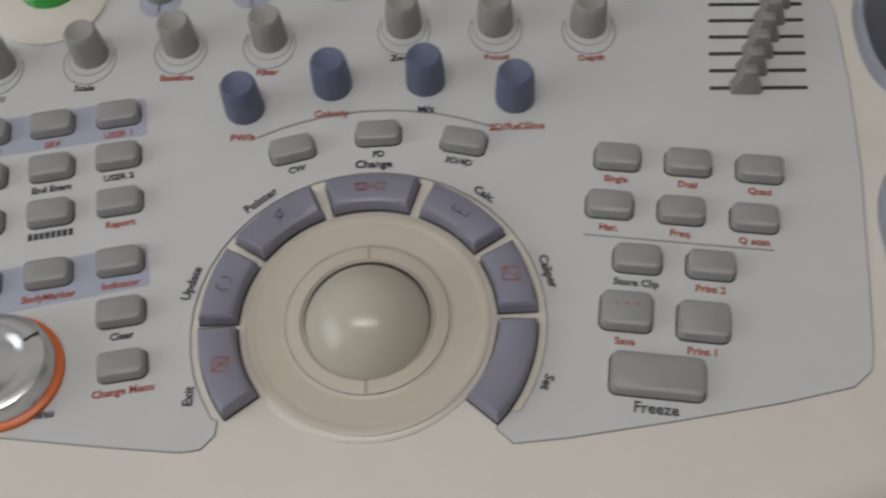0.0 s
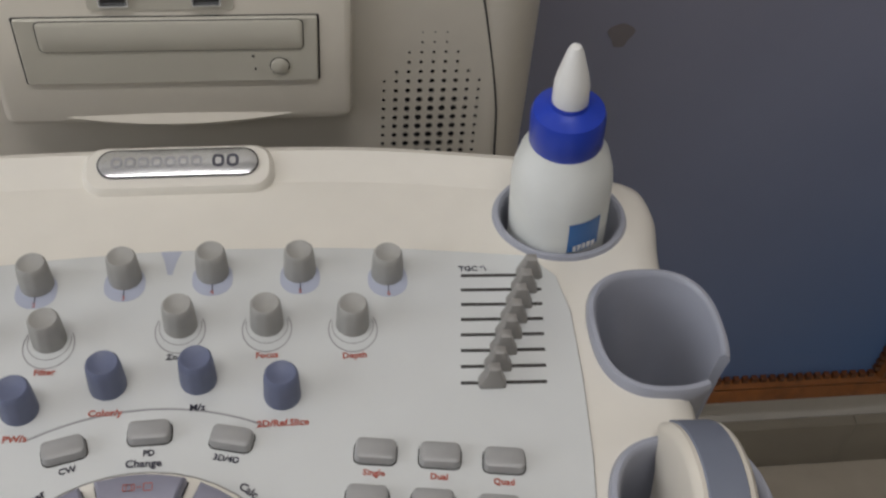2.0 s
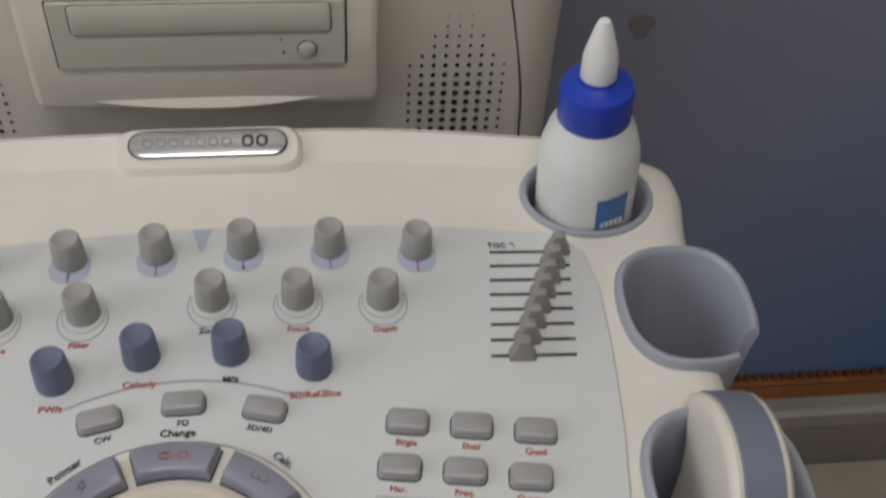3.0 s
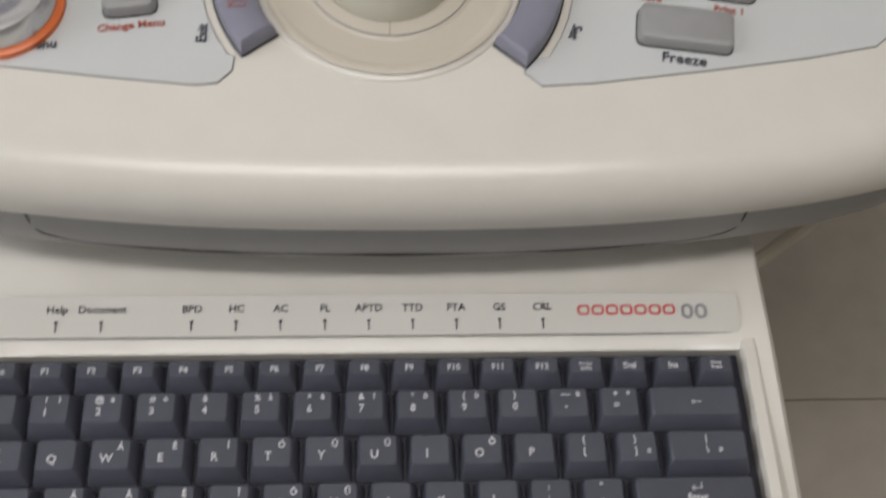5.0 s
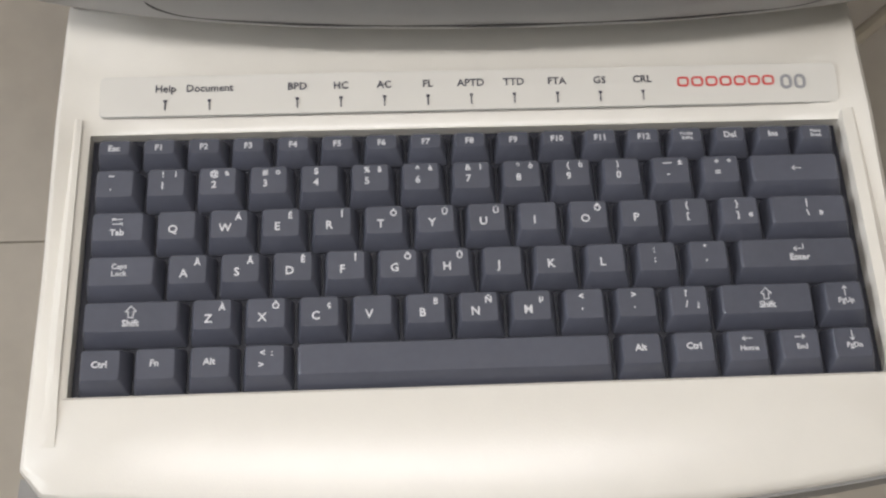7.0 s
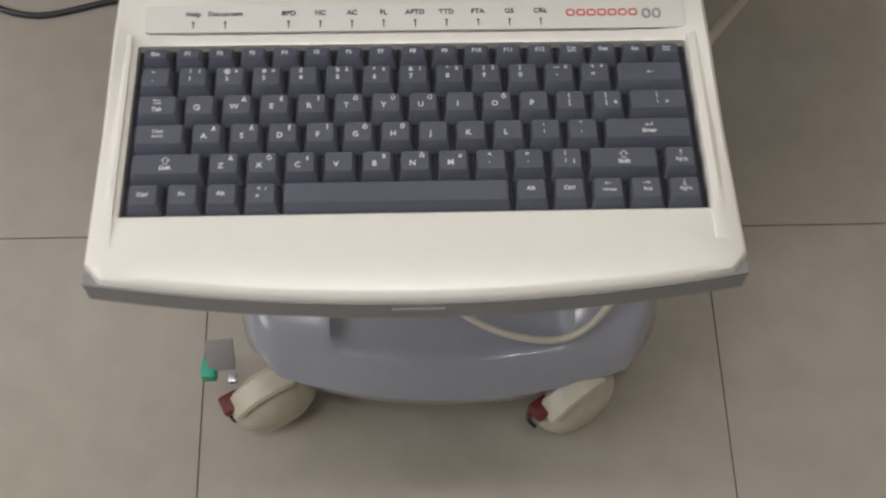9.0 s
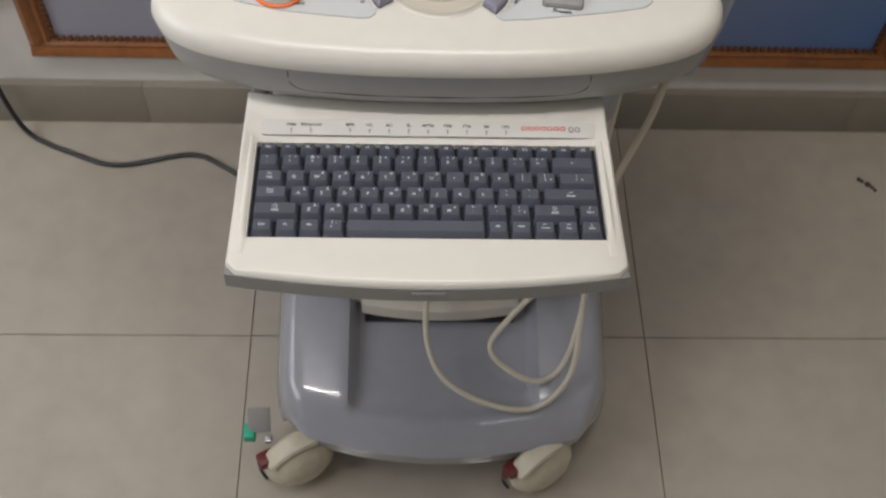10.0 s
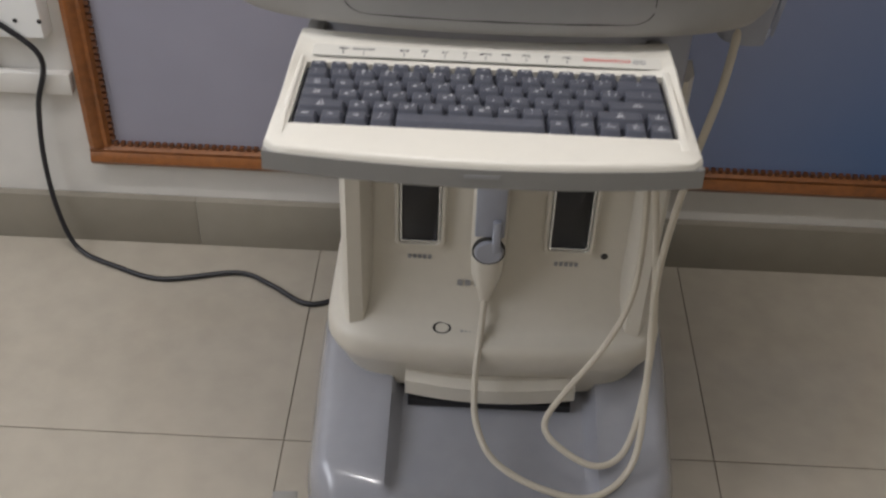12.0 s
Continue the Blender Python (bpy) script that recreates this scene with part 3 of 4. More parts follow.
def knob_mesh(mat):
    rings = []
    n = 40
    for r, z in knob_profile:
        rings.append([(r * (1 - (0.03 if i % 4 == 0 and 0.001 < z < 0.0155 else 0)) * math.cos(2 * math.pi * i / n), r * (1 - (0.03 if i % 4 == 0 and 0.001 < z < 0.0155 else 0)) * math.sin(2 * math.pi * i / n), z) for i in range(n)])
    me = bpy.data.meshes.new("knob")
    bm = loft(rings)
    bmesh.ops.recalc_face_normals(bm, faces=bm.faces)
    bm.to_mesh(me)
    bm.free()
    me.materials.append(mat)
    me.shade_smooth()
    me.set_sharp_from_angle(angle=radians(45))
    return me


KG, KB = knob_mesh(KNOBGREY), knob_mesh(KNOBBLUE)


def ring_print(x, y, rx, ry, a0, a1, w=0.0006, mat=INKGREY, parent=None):
    o = [(x + rx * math.cos(radians(a)), y + ry * math.sin(radians(a))) for a in range(a0, a1 + 1, 10)]
    o += [(x + (rx - w) * math.cos(radians(a)), y + (ry - w) * math.sin(radians(a))) for a in range(a1, a0 - 1, -10)]
    return part("printed_ring", flat(o, OZ, OZ + 0.00015), mat, parent or machine, smooth=False)


for i, (x, y) in enumerate(((-0.0905, 0.3925), (-0.0485, 0.3954), (-0.0074, 0.3975), (0.0343, 0.3989), (0.0767, 0.3975), (0.1197, 0.3937))):
    part("knob_patch", pad(rounded(0.0195, 0.0215, 0.0092, 6), [(0, 0), (0, 0.00015)]), STRIP, machine, "pale blue printed patch", m=on_panel(x, y - 0.004))
    k = part("knob", KG, None, machine, "grey rubber knob", m=on_panel(x, y, 0.0001, 12 * i))
    part("tick", box(0.0005, 0.004, 0.0002), INKBLACK, k, m=on_panel(x, y - 0.0098, 0.0003))
    text(str(i + 1), 0.0042, on_panel(x, y - 0.0128, 0.0003), INKRED, k)
part("printed_patch", flat([(0.0085, 0.4136), (0.0105, 0.4080), (0.0125, 0.3985), (0.0148, 0.3985), (0.0168, 0.4080), (0.0190, 0.4136)], OZ, OZ + 0.00015), STRIP, machine, "pale blue printed patch", smooth=False)
for (x, y), w, ink in zip(((-0.1583, 0.3524), (-0.1177, 0.3568), (-0.0779, 0.3606), (-0.0386, 0.3617), (0.0204, 0.3668), (0.0606, 0.3654), (0.1010, 0.3629)), ("", "Scale", "Baseline", "Filter", "Zoom", "Focus", "Depth"),
                          (INKBLACK, INKBLACK, INKRED, INKRED, INKBLACK, INKRED, INKRED)):
    k = part("knob", KG, None, machine, "grey rubber knob", m=on_panel(x, y, 0.0001, 9 * int(1000 * x)))
    ring_print(x, y - 0.003, 0.0118, 0.0135, 150, 390, parent=k)
    ring_print(x, y - 0.0005, 0.0100, 0.0110, 165, 375, 0.0004, parent=k)
    if w:
        text(w, 0.0050, on_panel(x, y - 0.0185, 0.0003), ink, k, bold=0.0001)
    else:
        part("label", box(0.013, 0.003, 0.0002), INKGREY, k, m=on_panel(x, y - 0.0185, 0.0001))
for (x, y), w, ink in zip(((-0.0465, 0.3237), (-0.0098, 0.3346), (0.0300, 0.3350), (0.0675, 0.3245)), ("PW/s", "Color/y", "M/z", "2D/Ref.Slice"), (INKRED, INKRED, INKBLACK, INKRED)):
    k = part("knob", KB, None, machine, "dark blue rubber knob", m=on_panel(x, y, 0.0001, 9 * int(1000 * x)) @ Matrix.Diagonal((1.06, 1.06, 1.08, 1)))
    text(w, 0.0052, on_panel(x, y - 0.0150, 0.0003), ink, k, bold=0.00012)

# big menu knob
MX, MY = -0.1275, 0.2045
part("knob_ring", lathe([(0.0232, 0), (0.0232, 0.0022), (0.0218, 0.003)], 48), ORANGE, machine, "orange ring round the menu knob", m=on_panel(MX, MY))
mk = part("menu_knob", lathe([(0.0212, 0.001), (0.0210, 0.008), (0.0195, 0.0112), (0.0165, 0.0122), (0.0122, 0.0118), (0.0108, 0.0105), (0.0080, 0.0100)], 48), SILVER, machine, "brushed silver menu knob", m=on_panel(MX, MY))
for a in (35, 215):
    part("mark", box(0.006, 0.0009, 0.0006), BLACK, mk, m=on_panel(MX + 0.0165 * math.cos(radians(a)), MY + 0.0165 * math.sin(radians(a)), 0.0120, a))
text("Menu", 0.0056, on_panel(MX + 0.0165, MY - 0.0165, 0.0003, 6), INKBLACK, mk, bold=0.00012)

# power button
part("power_surround", lathe([(0.027, 0), (0.027, 0.0012), (0.0255, 0.002)], 40), IVORY, machine, m=on_panel(-0.142, 0.3905, 0.0))
pb = part("power_button", loft([[(x * 1.25, y * 0.85, z) for x, y, z in circle(r, h, 32)] for r, h in ((0.0092, 0), (0.0092, 0.003), (0.0078, 0.0046), (0.005, 0.005))]), GREEN, machine, "glossy green power button", m=on_panel(-0.142, 0.3915, 0.0018))
part("power_mark", join(box(0.0008, 0.003, 0.0003), box(0.004, 0.0008, 0.0003, 0, (0, -0.002, 0))), INKWHITE, pb, m=on_panel(-0.142, 0.3925, 0.0070))

# gain sliders
for i in range(8):
    f = i / 7
    x0, y0 = 0.1488 + 0.0077 * f, 0.3250 + 0.0645 * f
    sl = part("slider_slot", box(0.0402, 0.0017, 0.0006), SLOT, machine, m=on_panel(x0 + 0.020, y0, 0.0000, -2.2))
    kx = 0.1632 + 0.0275 * f
    o = rounded(0.0128, 0.0066, 0.0012, 2)
    rings = [[(x, y, z) for x, y in inset(o, 0)] for z in (0.0, 0.0012)]
    rings += [[(x * s, y * q, z) for x, y in o] for s, q, z in ((0.86, 0.95, 0.0035), (0.52, 0.86, 0.0090), (0.42, 0.70, 0.0125), (0.30, 0.45, 0.0131))]
    part("slider", loft(rings), TAUPE, sl, "taupe slider cap", m=on_panel(kx, y0, 0.0004, -2.2))
text("TGC", 0.0046, on_panel(0.1605, 0.3945, 0.0003, -2), INKBLACK, machine, "slider_label", bold=0.0001)
part("slider_mark", join(box(0.0005, 0.0034, 0.0002), box(0.0022, 0.0005, 0.0002, 0, (-0.0008, 0.0015, 0))), INKBLACK, machine, m=on_panel(0.1690, 0.3945, 0.0002, 20))

# raised rear edge with the name plate
rim = [(x, y) for x, y in inset(co, 0.012) if y > 0.462]
xs = sorted(rim)
ridge = []
for x, y in xs:
    ridge.append([(x, y - 0.020, PZ - 0.0010), (x, y - 0.013, PZ + 0.0006), (x, y - 0.005, PZ + 0.0040), (x, y + 0.002, PZ + 0.0068), (x, y + 0.007, PZ + 0.0045), (x, y + 0.0105, PZ - 0.004)])
part("rear_rim", loft(ridge), IVORY, machine, "raised rear edge")
part("name_pad", pad(rounded(0.100, 0.030, 0.012, 6), [(0, 0), (0.0006, 0.005), (0.003, 0.0078)]), IVORY, machine, m=pose(0.0150, 0.4690, PZ + 0.000, 14))
npl = part("name_plate", pad(rounded(0.0830, 0.0165, 0.0082, 8), [(0, 0), (0, 0.0012), (0.001, 0.0018)]), SILVER, machine, "silver oval name plate", m=pose(0.0150, 0.4692, PZ + 0.0078, 14))
part("plate_rim", loft([[(x, y, z) for x, y in inset(rounded(0.0836, 0.0171, 0.0085, 8), d)] for d, z in ((0, 0), (0, 0.0016), (0.0006, 0.0018))], False, False), BLACK, npl, m=pose(0.0150, 0.4692, PZ + 0.0076, 14))
part("plate_print", hollow_bars(7, 0.048, 0.0062), INKGREY, npl, m=pose(0.0040, 0.4692, PZ + 0.0098, 14))
part("plate_print", hollow_bars(2, 0.0150, 0.0078), INKBLACK, npl, m=pose(0.0395, 0.4692, PZ + 0.0098, 14))


# holders for probes and bottle
def holder(cx, cy, rx, ry, depth, slot_at=None, flip=1, lift=0.006, square=2.6):
    n = 72
    rings_o, rings_i = [], []

    def ring(k, z, dx=0.0):
        out = []
        for i in range(n):
            a = 2 * math.pi * i / n
            c, s = math.cos(a), math.sin(a)
            q = (abs(c) ** square + abs(s) ** square) ** (-1 / square)
            out.append((cx + dx + flip * (rx - k) * q * c, cy + (ry - k) * q * s, z))
        return out

    w = 0.0050
    prof = [(0.010, PZ - depth), (0.004, PZ - depth * 0.55), (0.001, PZ - 0.004), (0.0, PZ + lift - 0.003), (0.0012, PZ + lift - 0.0005), (0.003, PZ + lift), (w - 0.0012, PZ + lift - 0.0006), (w, PZ + lift - 0.003),
            (w + 0.003, PZ - depth * 0.5), (w + 0.007, PZ - depth + 0.004)]
    rows = [ring(k, z) for k, z in prof]
    bm = bmesh.new()
    vs = [[bm.verts.new(p) for p in r] for r in rows]

    def cut(i):
        if slot_at is None:
            return False
        a = 360 * (i + 0.5) / n
        return slot_at[0] <= a <= slot_at[1]

    for a, b in zip(vs, vs[1:]):
        for i in range(n):
            if not cut(i):
                bm.faces.new((a[i], a[(i + 1) % n], b[(i + 1) % n], b[i]))
    if slot_at:
        for i in range(n):
            if cut(i) != cut((i + 1) % n):
                j = (i + 1) % n
                for k in range(4):
                    bm.faces.new((vs[k][j], vs[k + 1][j], vs[-2 - k][j], vs[-1 - k][j]))
    else:
        pass
    bm.faces.new(vs[-1])
    part("holder_cup", bm, LILAC, machine, "lilac-grey plastic holder cup")


holder(0.2470, 0.349, 0.0335, 0.0378, 0.125, (300, 330))
holder(0.2400, 0.2475, 0.0362, 0.0430, 0.11, (300, 330))
holder(-0.2150, 0.2475, 0.0362, 0.0430, 0.075, (300, 330), -1)
holder(-0.2200, 0.349, 0.0335, 0.0378, 0.075, (300, 330), -1)
holder(0.2135, 0.4290, 0.0362, 0.0318, 0.09, None, 1, 0.0025, 2.0)

# rear housing with drive and loudspeakers
RY = 0.545
part("rear_housing", pad(rounded(0.425, 0.155, 0.03, 6), [(0.004, 0), (0.0, 0.02), (0.0, 0.40), (0.02, 0.42)]), CREAM, machine, "cream housing behind the console", m=pose(CX + 0.003, RY + 0.085, 0.60))
part("drive_surround", pad(rounded(0.200, 0.118, 0.008, 5), [(0, 0), (0.0005, 0.012), (0.002, 0.0165), (0.005, 0.018)]), CREAM, machine, "flush cream drive surround", m=pose(0.0105, RY + 0.008, 0.8485, 90))
part("drive_lip", loft([[(x, RY - 0.014 + (0.008 * (x - 0.0105) ** 2 / 0.0085) * 1.0 + dy, 0.7955 + dz - 0.004 + 0.5 * (x - 0.0105) ** 2 * 1.6) for dy, dz in ((0.02, 0.004), (0.004, 0.007), (0, 0.002), (0.004, -0.003), (0.02, -0.005))] for x in [(-0.0875 + 0.196 * i / 16) for i in range(17)]]), CREAM, machine)
drv = part("disc_drive", pad(rounded(0.160, 0.0440, 0.0015, 2), [(0, 0), (0, 0.007), (0.0008, 0.0078)]), DRIVE, machine, "beige disc drive front", m=pose(0.0105, RY - 0.0045, 0.8445, 90))
part("drive_gap", pad(rounded(0.1622, 0.0450, 0.001, 2), [(0, 0), (0, 0.0008)]), BLACK, machine, m=pose(0.0105, RY - 0.0096, 0.8445, 90))
part("tray_door", pad(rounded(0.1410, 0.0195, 0.003, 3), [(0, 0), (0.0003, 0.0012), (0.001, 0.0016)]), DRIVE, drv, m=pose(0.0120, RY - 0.0120, 0.8555, 90))
part("tray_joint", pad(rounded(0.1420, 0.0205, 0.0034, 3), [(0, 0), (0, 0.0003)]), SLOT, drv, m=pose(0.0120, RY - 0.0122, 0.8555, 90))
part("eject_button", lathe([(0.0050, 0), (0.0050, 0.0016), (0.0040, 0.0022)], 28), DRIVE, drv, m=pose(0.0690, RY - 0.0120, 0.8340, 90))
part("eject_joint", lathe([(0.0056, 0), (0.0056, 0.0004)], 28), SLOT, drv, m=pose(0.0690, RY - 0.0122, 0.8340, 90))
for x, z in ((0.0545, 0.8410), (0.0555, 0.8320)):
    part("drive_hole", lathe([(0.0007, 0), (0.0007, 0.0004)], 8), BLACK, drv, m=pose(x, RY - 0.0124, z, 90))
for x in (-0.0155, 0.0325):
    u = part("usb_socket", loft([[(a, b, z) for a, b in rounded(0.0155 - k, 0.0082 - k, 0.001, 2)] for k, z in ((0, 0), (0, 0.003), (0.0016, 0.003), (0.0018, 0.0004))]), SILVER, machine, "metal USB socket", m=pose(x, RY - 0.0105, 0.8790, 90))
    part("usb_core", box(0.0128, 0.0044, 0.0022), BLACK, u, m=pose(x, RY - 0.0107, 0.8790, 90))
part("usb_recess", pad(rounded(0.0760, 0.0155, 0.002, 3), [(0, 0), (0, 0.001)]), DRIVE, machine, m=pose(0.0085, RY - 0.0098, 0.8790, 90))
part("housing_joint", tube([(0.1745, RY + 0.0075, 0.93), (0.1760, RY + 0.0075, 0.885), (0.1840, RY + 0.0075, 0.868), (0.1990, RY + 0.008, 0.79), (0.2030, RY + 0.008, 0.74)], 0.0007, 6), SLOT, machine)
for side, cx0 in ((1, 0.1585), (-1, -0.1395)):
    holes = bmesh.new()
    for r in range(15):
        z = 0.841 - 0.0072 * r
        half_w = min(4, 1 + r // 2) + (1 if r > 4 else 0)
        for c in range(-4, 5):
            if abs(c) <= half_w:
                rad = 0.0005 + 0.0016 * (1 - (abs(c) / 5.2) ** 2) * min(1.0, r / 8)
                bmesh.ops.create_circle(holes, cap_ends=True, segments=10, radius=rad, matrix=pose(cx0 + 0.0072 * c, RY + 0.0066, z, 90))
    part("speaker_perforation", holes, BLACK, machine, "round loudspeaker perforations", kind="stuff", smooth=False)

# lower body
BCX = 0.033


def body_ring(hw, y0, y1, z, r=0.035, bow=0.0):
    """A rounded section whose front swells forward by bow."""
    ring = rounded(2 * hw, y1 - y0, r, 6)
    cut = next(i for i in range(len(ring)) if ring[i][1] < 0 and ring[i + 1][0] - ring[i][0] > hw)
    (xa, ya), (xb, yb) = ring[cut], ring[cut + 1]
    ring[cut + 1:cut + 1] = [(xa + (xb - xa) * k / 12, ya) for k in range(1, 12)]
    return [(BCX + x, (y0 + y1) / 2 + y - (bow * (1 - (x / hw) ** 2) if y < 0 else 0.0), z) for x, y in ring]


part("body", loft([body_ring(hw, y0, 0.62, z, r, bow) for hw, y0, z, r, bow in (
    (0.190, 0.290, 0.165, 0.05, 0.016), (0.196, 0.284, 0.200, 0.05, 0.018), (0.204, 0.276, 0.217, 0.05, 0.020), (0.207, 0.272, 0.228, 0.05, 0.020), (0.207, 0.272, 0.248, 0.05, 0.020),
    (0.205, 0.275, 0.256, 0.05, 0.020), (0.201, 0.281, 0.2600, 0.048, 0.020), (0.195, 0.292, 0.2640, 0.045, 0.016), (0.190, 0.301, 0.275, 0.042, 0.010), (0.187, 0.308, 0.300, 0.04, 0.005),
    (0.185, 0.314, 0.34, 0.04, 0.0), (0.182, 0.318, 0.60, 0.04, 0.0), (0.170, 0.330, 0.64, 0.04, 0.0))]), CREAM, machine, "cream lower body of the machine")
for sx in (-1, 1):
    part("side_fin", loft([[(BCX + sx * x, y, z) for x, y in ((0.186, 0.33), (0.184, 0.300), (0.176, 0.285), (0.160, 0.288), (0.148, 0.312), (0.15, 0.33))] for z in (0.262, 0.34, 0.50, 0.62)]), CREAM, machine)
for px, z in ((-0.060, 0.428), (0.114, 0.426)):
    pt = part("probe_port", loft([[(x, y, zz) for x, y in rounded(0.060 - k, 0.120 - k, 0.008, 4)] for k, zz in ((0, 0), (0, 0.007), (0.004, 0.010), (0.010, 0.010), (0.012, 0.003))]), CREAM, machine, "cream framed probe connector port", m=pose(px, 0.3172, z, 90))
    part("port_cover", pad(rounded(0.046, 0.104, 0.003, 3), [(0, 0), (0, 0.004), (0.003, 0.006)]), BLACK, pt, "black port cover", m=pose(px, 0.3160, z, 90))
    part("port_rim", loft([[(x, y, zz) for x, y in rounded(0.047 - k, 0.105 - k, 0.003, 3)] for k, zz in ((0, 0), (0, 0.0075), (0.005, 0.0075), (0.006, 0.004))], False, False), SILVER, pt, m=pose(px, 0.3160, z, 90))
    part("label", bars(5, 0.030, 0.006), INKGREY, pt, m=pose(px, 0.3130, z - 0.078, 86))
part("socket_label", join(bars(2, 0.018, 0.008), *[box(0.020, 0.0014, 0.0002, 0, (0.022, dy, 0)) for dy in (-0.003, 0.0, 0.003)]), INKGREY, machine, "small grey warning print", m=pose(-0.006, 0.3055, 0.318, 82))
part("logo_ring", loft([[(1.5 * x, y, z) for x, y, z in circle(r, z, 24)] for r, z in ((0.0075, 0), (0.0075, 0.001), (0.006, 0.001), (0.0055, 0))], False, False), SLOT, machine, m=pose(-0.030, 0.2800, 0.2655, 30))
part("logo_mark", hollow_bars(4, 0.020, 0.006), INKGREY, machine, m=pose(0.002, 0.2790, 0.2655, 30))
part("handle", loft([[(0.033 + x, 0.270 + y - 0.012 * (1 - (x / 0.106) ** 2), z) for y, z in ((0.03, 0.200), (0.0, 0.200), (-0.010, 0.192), (-0.012, 0.172), (-0.006, 0.164), (0.03, 0.164))] for x in [-0.106 + 0.212 * i / 14 for i in range(15)]]), CREAM, machine, "cream pull handle")
part("screw", lathe([(0.0042, 0), (0.0042, 0.0012), (0.0026, 0.0016)], 14), SLOT, machine, "small dark screw head", m=pose(0.158, 0.3145, 0.362, 90))
# black box painting in the thin shadow beneath the handle
part("handle_gap", box(0.204, 0.05, 0.010), BLACK, machine, m=pose(0.033, 0.279, 0.1585))

# trolley base
bx, by0, by1, hw = 0.038, 0.075, 0.64, 0.227


def base_z(u, v):
    """Height of the deck; u across (-1 to 1), v from the front."""
    deck = 0.135 + 0.070 * min(1.0, v / 0.30)
    edge = min(1.0, (1 - abs(u)) / 0.10)
    deck -= 0.045 * (1 - edge) ** 2
    fr = min(1.0, v / 0.06)
    deck -= 0.030 * (1 - fr) ** 2
    a = max(0.0, min(1.0, (0.57 - abs(u)) / 0.06))
    b = max(0.0, min(1.0, (v - 0.030) / 0.03)) * max(0.0, min(1.0, (0.9 - v) / 0.02))
    s = a * a * (3 - 2 * a) * b * b * (3 - 2 * b)
    return deck - 0.026 * s * min(1.0, 0.35 + v / 0.2)


bm = bmesh.new()
NU, NV = 64, 56
grid = []
for j in range(NV + 1):
    v = (by1 - by0) * (j / NV) ** 1.3
    row = []
    for i in range(NU + 1):
        u = -1 + 2 * i / NU
        t = min(1.0, (v + 0.004) / 0.055)
        w = hw * (0.94 + 0.06 * math.sqrt(max(0.0, 1 - (1 - t) ** 2)))
        bow = 0.042 * u * u + 0.03 * max(0.0, abs(u) - 0.85) / 0.15
        y = by0 + v + bow * max(0.0, 1 - v / 0.25)
        row.append(bm.verts.new((bx + u * w, y, base_z(u, v))))
    grid.append(row)
for j in range(NV):
    for i in range(NU):
        bm.faces.new((grid[j][i], grid[j][i + 1], grid[j + 1][i + 1], grid[j + 1][i]))
rim = [grid[0][i] for i in range(NU + 1)] + [grid[j][NU] for j in range(1, NV + 1)] + [grid[NV][i] for i in range(NU - 1, -1, -1)] + [grid[j][0] for j in range(NV - 1, 0, -1)]
low = [bm.verts.new((bx + (p.co.x - bx) * 0.985, by0 + 0.3 + (p.co.y - by0 - 0.3) * 0.985, 0.072)) for p in rim]
for i in range(len(rim)):
    k = (i + 1) % len(rim)
    bm.faces.new((rim[i], low[i], low[k], rim[k]))
bm.faces.new(low)
part("base", bm, BASEGREY, machine, "glossy lilac-grey trolley base")


def caster(x, y, turn, tab):
    m = pose(x, y, 0.052, 0, 0, turn)
    c = part("caster", join(lathe([(0.010, -0.030), (0.026, -0.027), (0.040, -0.019), (0.048, -0.008), (0.050, 0.0), (0.048, 0.008), (0.040, 0.019), (0.026, 0.027), (0.010, 0.030)], 40)), WHEELC, machine, "cream caster wheel", m=m @ pose(0, 0, 0, 0, 90, 0))
    part("fender", loft([[(xx, 0.054 * math.cos(radians(a)) * k, 0.054 * math.sin(radians(a)) * k) for xx, k in ((-0.014, 0.96), (0.014, 0.96), (0.011, 1.02), (-0.011, 1.02))] for a in range(64, 160, 12)]), WHEELC, c, m=m)
    part("brake", join(box(0.022, 0.024, 0.016, 0.004, (-0.008, -0.044, 0.026)), box(0.008, 0.010, 0.028, 0.003, (-0.014, -0.051, 0.006))), REDPL, c, "dark red brake lever", m=m)
    part("axle", tube([(-0.014, -0.054, -0.004), (-0.012, -0.053, -0.018), (-0.004, -0.050, -0.028)], 0.0024, 6), BLACK, c, m=m)
    if tab:
        part("pedal", box(0.030, 0.034, 0.004, 0.001), TAUPE, c, "grey brake pedal", m=pose(x - 0.054, y + 0.034, 0.098, 32, 0, 4))
        part("tab", box(0.016, 0.022, 0.018, 0.003), TEAL, c, "green brake tab", m=pose(x - 0.067, y + 0.022, 0.084))
        part("clip", box(0.010, 0.010, 0.008, 0.002), SILVER, c, m=pose(x - 0.040, y + 0.010, 0.090))


caster(-0.156, 0.098, -62, True)
caster(0.174, 0.090, -55, False)
caster(-0.150, 0.560, 10, False)
caster(0.200, 0.560, 10, False)
for x, y in ((-0.145, 0.145), (0.160, 0.135), (-0.150, 0.56), (0.2, 0.56)):
    part("caster_stem", lathe([(0.014, 0.050), (0.014, 0.110)], 16, x, y), UNDER, machine)

# ---- keyboard ----
TH = math.radians(-4.3417)
KM = Matrix.Translation((-0.001, 0.0, 0.7388)) @ Matrix.Rotation(TH, 4, "X")
keyboard = thing("keyboard", "ivory pull-out keyboard shelf with dark grey keys", "keyboard", (0.002, 0.06, 0.73))
PU = 0.0191
PV = 0.0176
V0 = 0.0037


def kpos(u, v, w=0.0):
    return KM @ Matrix.Translation((u, v, w))


N = 96
bed = (-0.1458, 0.1458, 0.0034, 0.1066)


